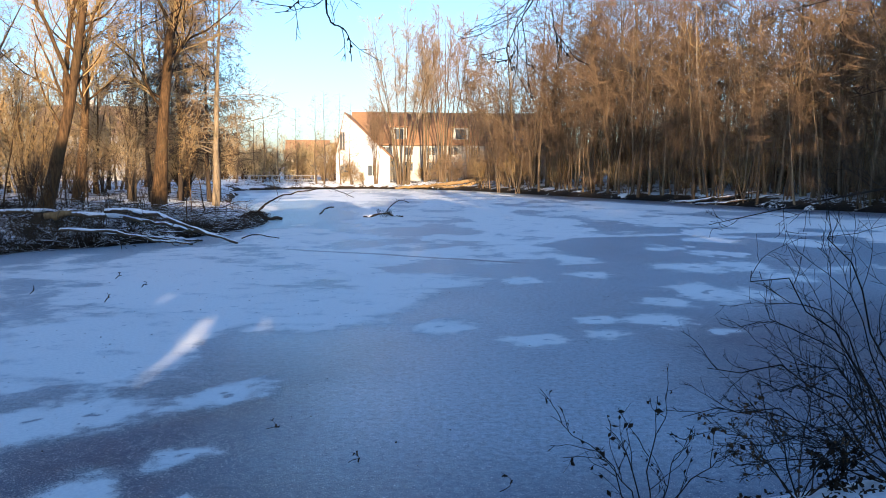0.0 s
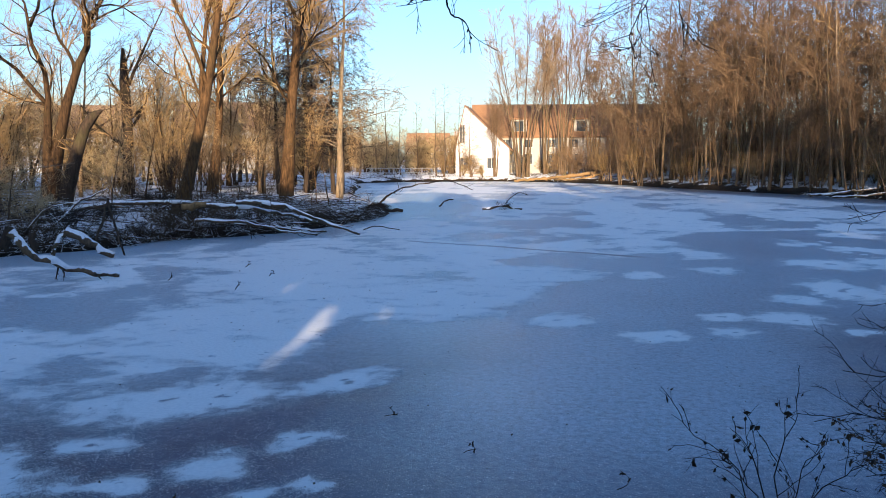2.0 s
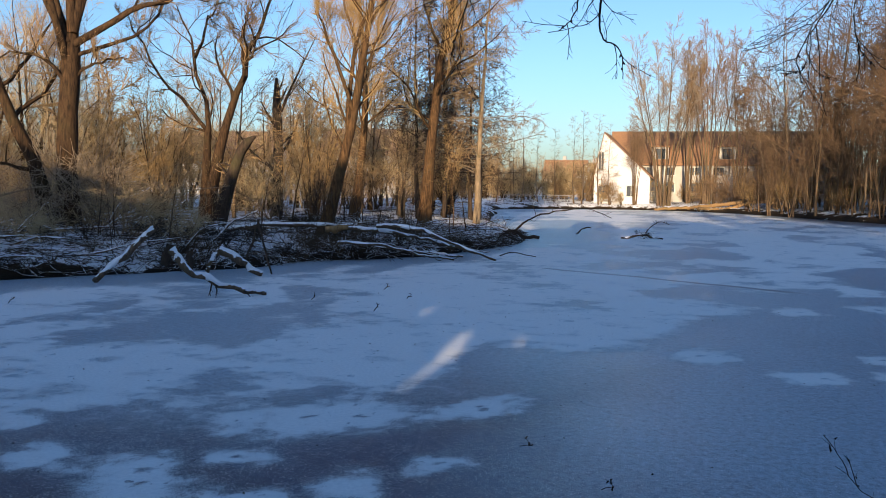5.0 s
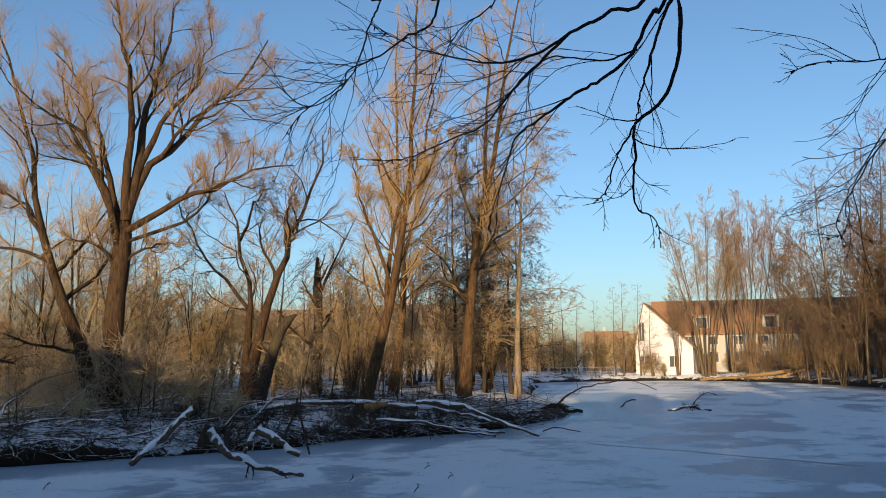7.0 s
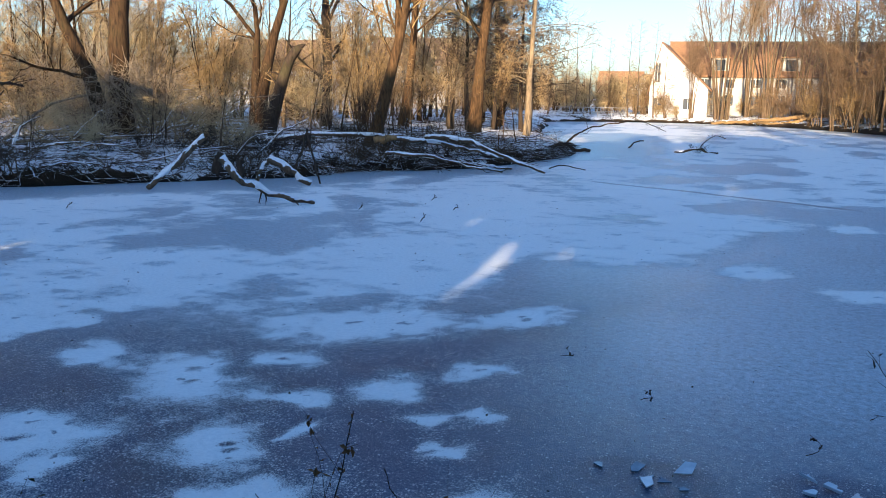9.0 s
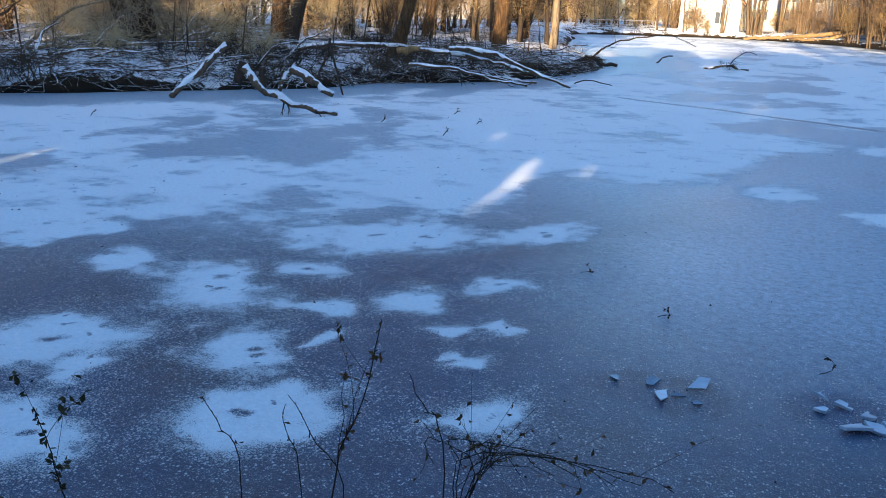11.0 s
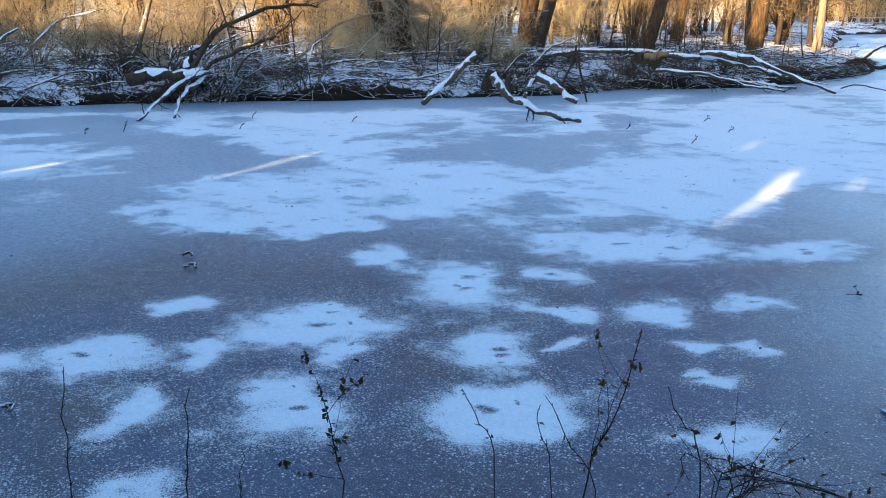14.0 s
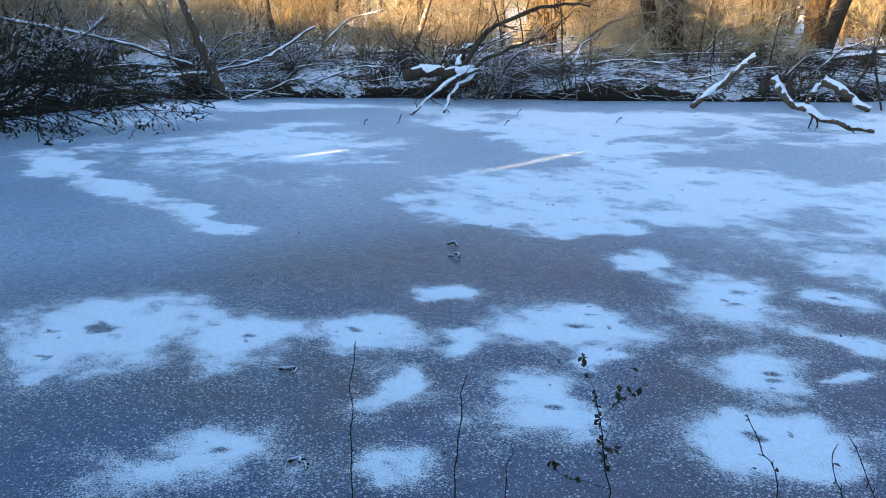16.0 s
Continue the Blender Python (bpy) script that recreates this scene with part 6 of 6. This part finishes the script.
near_bush("dark leafy bush hanging low over the ice", (-24.6, 0.4), [(-19.8, 6.0, 0.45), (-20.0, 5.0, 0.25), (-20.0, 3.6, 0.2), (-19.9, 2.4, 0.2), (-20.3, 5.6, 0.75), (-20.6, 4.4, 0.9), (-21.0, 3.2, 1.2), (-21.2, 1.8, 1.7), (-21.0, 4.0, 1.5), (-21.6, 2.4, 2.2), (-19.8, 1.4, 0.4), (-20.2, 1.2, 1.0), (-20.6, 2.8, 0.6), (-22.4, 3.4, 1.9), (-22.0, 5.2, 1.3)], 0.045, 54, 10, 6, 4, M_LEAF_DARK, 0.085, 0.008, M_DARK, M_TW_DARK, droop=0.06)

# the tree beside the path whose boughs hang into view
t = thing("overhanging_tree", "bare tree beside the path with hanging boughs", "tree", "", (1.9, -1.6, gz(1.9, -1.6) - 0.1))
o = np.array(t.matrix_basis.translation)
g = np.random.default_rng(77)
trunk = spline([(0, 0, 0), (0.1, 0.3, 3.0), (-0.2, 0.8, 6.0), (-0.5, 1.2, 9.5)], 12)
pieces = [(*tubes(trunk[None], trunk_radius(12, 0.20, 0.2)[None], 9, 0.05, g), 0)]
fork = trunk[6] + o
fine, tips = [], []


def bough(points, r0, r1=0.0025, n=9, reach=0.22, rooted=False):
    """One hanging bough through the points, with long thin side twigs."""
    pts = ([tuple(fork), (0.9, 1.9, 6.3)] if rooted else []) + points
    k = 5 * len(pts)
    c = spline([np.array(q) - o for q in pts], k)
    c[1:-1] += g.standard_normal((k - 2, 3)) * 0.003
    r = np.linspace(1, 0, k) ** 0.9 * (r0 - r1) * (0.45 if rooted else 0.62) + r1
    pieces.append((*tubes(c[None], r[None], 6), 0))
    lo = 0.5 if rooted else 0.12
    L = np.linalg.norm(np.diff(c, axis=0), axis=1).sum()
    P1, R1 = branch_out(g, c[None], r[None], n, (lo, 0.97), (34, 12), reach / L * 3.6, 11, droop=0.04, up=0.03, curl=0.12, thick=0.5, floor_r=0.0029)
    P2, R2 = branch_out(g, P1, R1, 4, (0.2, 0.95), (34, 12), 0.5, 7, droop=0.04, curl=0.13, floor_r=0.0021)
    fine.extend([(*tubes(P1, R1, 4), 0), (*tubes(P2, R2, 3), 0)])
    tips.append(c[-8:])


bough([(-0.28, 4.01, 4.98), (-0.33, 4.22, 4.54), (-0.36, 4.33, 4.30), (-0.47, 4.43, 4.13), (-0.61, 4.53, 4.06), (-0.63, 4.64, 3.90), (-0.66, 4.75, 3.80), (-0.66, 4.86, 3.66), (-0.57, 4.98, 3.60), (-0.56, 5.09, 3.45)], 0.030, n=8, reach=0.16, rooted=True)
bough([(-0.62, 4.55, 4.06), (-0.73, 4.67, 3.93), (-0.82, 4.80, 3.77), (-0.92, 4.90, 3.71)], 0.009, n=5, reach=0.12)
bough([(-0.34, 4.25, 4.66), (-0.42, 4.38, 4.60), (-0.52, 4.46, 4.36), (-0.58, 4.52, 4.20), (-0.61, 4.53, 4.06)], 0.017, n=5, reach=0.2)
bough([(-0.32, 4.31, 4.84), (-0.48, 4.40, 4.63), (-0.62, 4.50, 4.44), (-0.79, 4.59, 4.36), (-0.96, 4.67, 4.32), (-1.18, 4.74, 4.22), (-1.36, 4.81, 4.13), (-1.44, 4.90, 4.00), (-1.56, 4.98, 3.74), (-1.63, 5.07, 3.58)], 0.027, n=15, reach=0.26, rooted=True)
bough([(-0.34, 4.20, 4.86), (-0.70, 4.32, 4.63), (-0.91, 4.43, 4.60), (-1.13, 4.54, 4.55), (-1.36, 4.63, 4.55), (-1.60, 4.72, 4.62), (-1.89, 4.77, 4.74), (-2.10, 4.85, 4.86), (-2.37, 4.89, 5.05)], 0.025, n=17, reach=0.26, rooted=True)
bough([(-0.93, 4.44, 4.60), (-1.18, 4.60, 4.48), (-1.37, 4.67, 4.35), (-1.53, 4.74, 4.22), (-1.77, 4.78, 4.16), (-2.08, 4.79, 4.07), (-2.32, 4.80, 4.09)], 0.013, n=14, reach=0.24)
bough([(-1.41, 3.88, 4.96), (-1.54, 3.99, 4.69), (-1.64, 4.12, 4.63), (-1.83, 4.20, 4.61), (-2.03, 4.27, 4.55), (-2.25, 4.34, 4.53), (-2.35, 4.45, 4.48), (-2.63, 4.47, 4.35), (-2.82, 4.53, 4.20)], 0.016, n=14, reach=0.24, rooted=True)
bough([(-1.76, 3.96, 5.03), (-1.91, 4.04, 4.77), (-2.01, 4.14, 4.70), (-2.15, 4.22, 4.48), (-2.30, 4.29, 4.38), (-2.52, 4.32, 4.33), (-2.78, 4.32, 4.52)], 0.014, n=12, reach=0.24, rooted=True)
bough([(-0.58, 4.50, 4.47), (-0.80, 4.60, 4.47), (-1.11, 4.70, 4.57), (-1.34, 4.78, 4.45), (-1.48, 4.87, 4.28)], 0.008, n=8)
bough([(-1.18, 4.27, 5.01), (-1.40, 4.44, 4.82), (-1.63, 4.60, 4.79), (-1.84, 4.77, 4.62), (-1.99, 4.95, 4.44)], 0.010, n=9, rooted=True)
bough([(1.4, 3.4, 5.2), (0.92, 4.19, 4.49), (0.64, 4.40, 4.26), (0.57, 4.57, 4.27), (0.36, 4.74, 4.35), (0.17, 4.91, 4.37)], 0.011, n=7, reach=0.2, rooted=True)
bough([(1.4, 3.2, 4.6), (0.93, 4.19, 4.01), (0.69, 4.36, 3.91), (0.56, 4.51, 3.82), (0.47, 4.64, 3.69), (0.37, 4.77, 3.51), (0.40, 4.89, 3.38)], 0.011, n=8, reach=0.2, rooted=True)
bough([(0.95, 4.2, 4.5), (0.61, 4.46, 3.8), (0.60, 4.46, 3.52), (0.68, 4.45, 3.39)], 0.008, 0.002, 3, 0.12, True)
bough([(1.2, 3.6, 5.0), (0.52, 4.47, 3.80), (0.39, 4.48, 3.58), (0.37, 4.49, 3.40), (0.26, 4.49, 3.38)], 0.007, 0.002, 3, 0.12, True)
part("trunk", mesh_of("trunk", pieces, [M_DARK]), t)
part("crown", mesh_of("crown", fine, [M_TW_DARK]), t)
CATK = branch_out(g, np.array(tips), np.full((len(tips), 8), 0.004), 3, (0.1, 1), (70, 20), 0.12, 4, up=-0.4, floor_r=0.007, thick=1.6, tip=0.6)
for j in range(len(CATK[0])):
    part("catkin", mesh_of("catkin", [(*tubes(CATK[0][j:j + 1], CATK[1][j:j + 1], 5), 0)], [M_TW_DARK]), t, "hanging dark catkin")

# dark tree on the near shore at the edge of the wood
stems = [(bent_trunk(g, 13, (-0.6, 0.4), 11, 0.012), trunk_radius(11, 0.16, 0.1)),
         (spline([(0, 0, 3.2), (-0.9, 0.3, 3.1), (-2.4, 0.9, 2.75), (-3.6, 1.5, 2.4)], 9), trunk_radius(9, 0.035, 0.15, 0)),
         (spline([(0, 0, 4.4), (-1.0, 0.4, 4.35), (-2.0, 0.9, 4.1)], 8), trunk_radius(8, 0.03, 0.15, 0)),
         (spline([(0, 0, 5.4), (-1.4, 0.6, 5.5), (-3.0, 1.2, 5.2)], 8), trunk_radius(8, 0.035, 0.15, 0))]
NEAR_DARK = tree_meshes(78, stems, [S(10, (0.3, 0.98), (55, 14), 0.25, 6, curl=0.15, thick=0.4, droop=0.05)], S(6, (0.2, 1), (45, 14), 0.5, 4, floor_r=0.005), M_DARK, M_TW_DARK)
tree(NEAR_DARK, "dark bare tree with level boughs over the ice", 7.3, 9.9)


# ---------------------------------------------------------------- on the ice
def shard(label, x, y, size, tilt, turn, seed, mat=None, thick=0.009):
    g = np.random.default_rng(seed)
    n = 5 + seed % 3
    a = np.sort(g.random(n)) * 2 * np.pi
    rr = size * (0.55 + 0.9 * g.random(n))
    bm = bmesh.new()
    top = [bm.verts.new((rr[i] * math.cos(a[i]), rr[i] * math.sin(a[i]), thick)) for i in range(n)]
    bm.faces.new(top)
    ext = bmesh.ops.extrude_face_region(bm, geom=bm.faces[:])
    bmesh.ops.translate(bm, verts=[v for v in ext["geom"] if isinstance(v, bmesh.types.BMVert)], vec=(0, 0, -thick))
    bmesh.ops.recalc_face_normals(bm, faces=bm.faces[:])
    me = bpy.data.meshes.new("ice_shard")
    bm.to_mesh(me)
    bm.free()
    me.materials.append(mat or M_ICEBIT)
    ob = new("ice_shard", me)
    ob.matrix_basis = pose(x, y, 0.004 + math.sin(radians(abs(tilt))) * size * 0.7, tilt, 0, turn)
    return tagged(ob, label, "ice", "broken ice")


for i, (x, y, sz, ti, tu) in enumerate(((-0.36, 6.22, 0.11, 14, 20), (-0.72, 6.12, 0.07, 6, 70), (-0.62, 5.92, 0.09, 4, 140), (-0.48, 5.95, 0.06, 8, 10), (-1.0, 6.05, 0.05, 5, 200), (-0.35, 5.88, 0.05, 10, 90))):
    shard("tilted plate of broken ice on the frozen pond", x, y, sz, ti, tu, i + 3, M_ICEBIT if i in (0, 2) else M_ICEWET)
for i, (x, y, sz, ti, tu) in enumerate(((0.48, 6.40, 0.06, 10, 0), (0.62, 6.30, 0.07, 12, 60), (0.78, 6.22, 0.08, 14, 120), (0.86, 6.05, 0.08, 9, 30), (0.72, 5.98, 0.09, 12, 200), (0.95, 6.12, 0.05, 8, 80), (0.50, 6.18, 0.05, 5, 280))):
    shard("small dirty chunk of broken ice beside a hole", x, y, sz, ti, tu, i + 12, M_ICEBIT, 0.022)

for i, (x, y, h) in enumerate(((-9.09, 17.9, 0.28), (-18.2, 10.2, 0.35), (-18.5, 9.4, 0.2), (-17.7, 13.6, 0.3), (-7.0, 16.8, 0.3), (-7.0, 18.9, 0.2), (-16.4, 12.2, 0.22), (-15.2, 14.8, 0.2), (-8.2, 20.4, 0.25), (0.5, 6.9, 0.22), (-0.9, 7.6, 0.1), (-1.9, 8.6, 0.12))):
    log("thin dark twig frozen upright in the ice", [(x, y, 0), (x + 0.10, y, h * 0.45), (x + 0.02, y + 0.12, h * 0.6)], 0.014 if y > 9 else 0.005, 0.006 if y > 9 else 0.002, seed=200 + i, snow=False, mat=M_DARK, k=6, name="frozen_twig", group="twigs frozen in the ice", side=3)
for i, (x, y) in enumerate(((-6.05, 2.05), (-4.7, 1.55), (-7.9, 4.9), (-8.3, 5.15))):
    log("frosted scrap of branch lying on the ice", [(x, y, 0.015), (x + 0.08, y + 0.06, 0.05), (x + 0.16, y + 0.05, 0.02)], 0.018, 0.008, seed=230 + i, k=6, name="branch_scrap", group="scraps on the ice", side=3, mat=M_SNOWY)

g = np.random.default_rng(91)
n = 420
lx, ly = g.uniform(-12, 5, n), g.uniform(2, 22, n)
keep = shore_distance(lx, ly) < -0.5
c = np.stack([lx, ly, np.full(n, 0.012)], 1)[keep]
bits = np.repeat(c[:, None], 2, 1)
bits[:, 1, :2] += 0.01
litter = new("leaf_litter", mesh_of("leaf_litter", [(*leaf_quads(g, bits, 1, 0.035), 0)], [M_LEAF_DARK]))
v = np.empty(len(litter.data.vertices) * 3, np.float32)
litter.data.vertices.foreach_get("co", v)
v = v.reshape(-1, 3)
v[:, 2] = np.abs(v[:, 2] - 0.012) * 0.5 + 0.003
litter.data.vertices.foreach_set("co", v.ravel())
tagged(litter, "scattered dark leaf scraps on the ice", "leaves", kind="stuff")

# dead leaves and grass on the near snowy bank
n = 9000
lx, ly = g.uniform(-4, 5.5, n), g.uniform(0.5, 6.8, n)
d = shore_distance(lx, ly)
keep = (d > 0.02) & (d < 3) & (value_noise(lx, ly, 21, 0.3, 3) > 0.54)
lx, ly = lx[keep], ly[keep]
c = np.stack([lx, ly, ground_height(lx, ly) + 0.02], 1)
bits = np.repeat(c[:, None], 2, 1)
bits[:, 1, 2] += 0.015
leaves = new("dead_leaves", mesh_of("dead_leaves", [(*leaf_quads(g, bits, 1, 0.055), 0)], [M_LEAF_DEAD]))
tagged(leaves, "dead brown leaves strewn over the snowy bank", "leaves", kind="stuff")

# tufts of dry grass along the far bank
n = 5200
lx, ly = g.uniform(-46, -9, n), g.uniform(4, 60, n)
d = shore_distance(lx, ly)
keep = (d > 0.1) & (d < 16) & (g.random(n) < np.exp(-d / 9))
lx, ly = lx[keep], ly[keep]
m = len(lx)
P = np.zeros((m, 3, 3))
P[:, 0] = np.stack([lx, ly, ground_height(lx, ly) - 0.03], 1)
h = g.uniform(0.15, 0.7, m)
for j in (1, 2):
    P[:, j] = P[:, 0] + np.stack([g.normal(0, 0.12, m) * j, g.normal(0, 0.12, m) * j, h * j / 2], 1)
R = np.outer(g.uniform(0.006, 0.012, m), (1, 0.7, 0.3))
grass = new("dry_grass", mesh_of("dry_grass", [(*tubes(P, R, 3), 0)], [M_TW_DEADGRASS]))
tagged(grass, "dry grass and thin stems on the far bank", "grass", kind="stuff")

# grass and litter hanging over the undercut edge of the bank
n = 3000
k = 1.0 + g.random(n) * 10.0
i0 = k.astype(int)
a, b = sh[i0], sh[i0 + 1]
nv = np.stack([-(b - a)[:, 1], (b - a)[:, 0]], 1)
nv /= np.linalg.norm(nv, axis=1, keepdims=True)
base = a + (b - a) * (k % 1)[:, None] + nv * g.uniform(0.0, 0.75, (n, 1))
P = np.zeros((n, 4, 3))
P[:, 0] = np.stack([base[:, 0], base[:, 1], np.maximum(ground_height(base[:, 0], base[:, 1]), 0)], 1)
out = -nv * g.uniform(0.05, 0.5, (n, 1)) + g.normal(0, 0.14, (n, 2))
h = g.uniform(0.04, 0.28, n)
for j in (1, 2, 3):
    P[:, j, :2] = P[:, 0, :2] + out * (j / 3)
    P[:, j, 2] = np.maximum(P[:, 0, 2] + h * (j / 3) * (1.5 - 1.1 * j / 3), 0.01)
fringe = new("bank_grass", mesh_of("bank_grass", [(*tubes(P, np.outer(g.uniform(0.006, 0.016, n), (1, 0.9, 0.6, 0.3)), 3), 0)], [M_LEAF_DEAD]))
tagged(fringe, "dark matted grass hanging over the waterline", "grass", kind="stuff")

# a tuft of dead rushes on the frozen bough
tuft = thing("rush_tuft", "tuft of dead rushes frozen into the pond", "plant", "", (-3.25, 45.65, -0.02), 0, 0.5)
part("stem", LOWB[0][0], tuft)
part("crown", LOWB[0][1], tuft)

# railing on the far shore
rail = thing("railing", "low metal railing at the far end of the pond", "railing", "", (-24.0, 99.5, gz(-24.0, 99.5)))
for z in (0.45, 0.95):
    part("rail", mesh_of("rail", [(*capped(np.array([(0, 0, z), (4, 1.6, z), (8, 3.4, z)]), np.full(3, 0.035), 6), 0)], [M_STEEL]), rail)
post = mesh_of("post", [(*capped(np.array([(0, 0, -0.3), (0, 0, 0.5), (0, 0, 0.98)]), np.full(3, 0.04), 6), 0)], [M_STEEL])
for i in range(6):
    part("post", post, rail).location = (1.6 * i, 0.66 * i, 0)
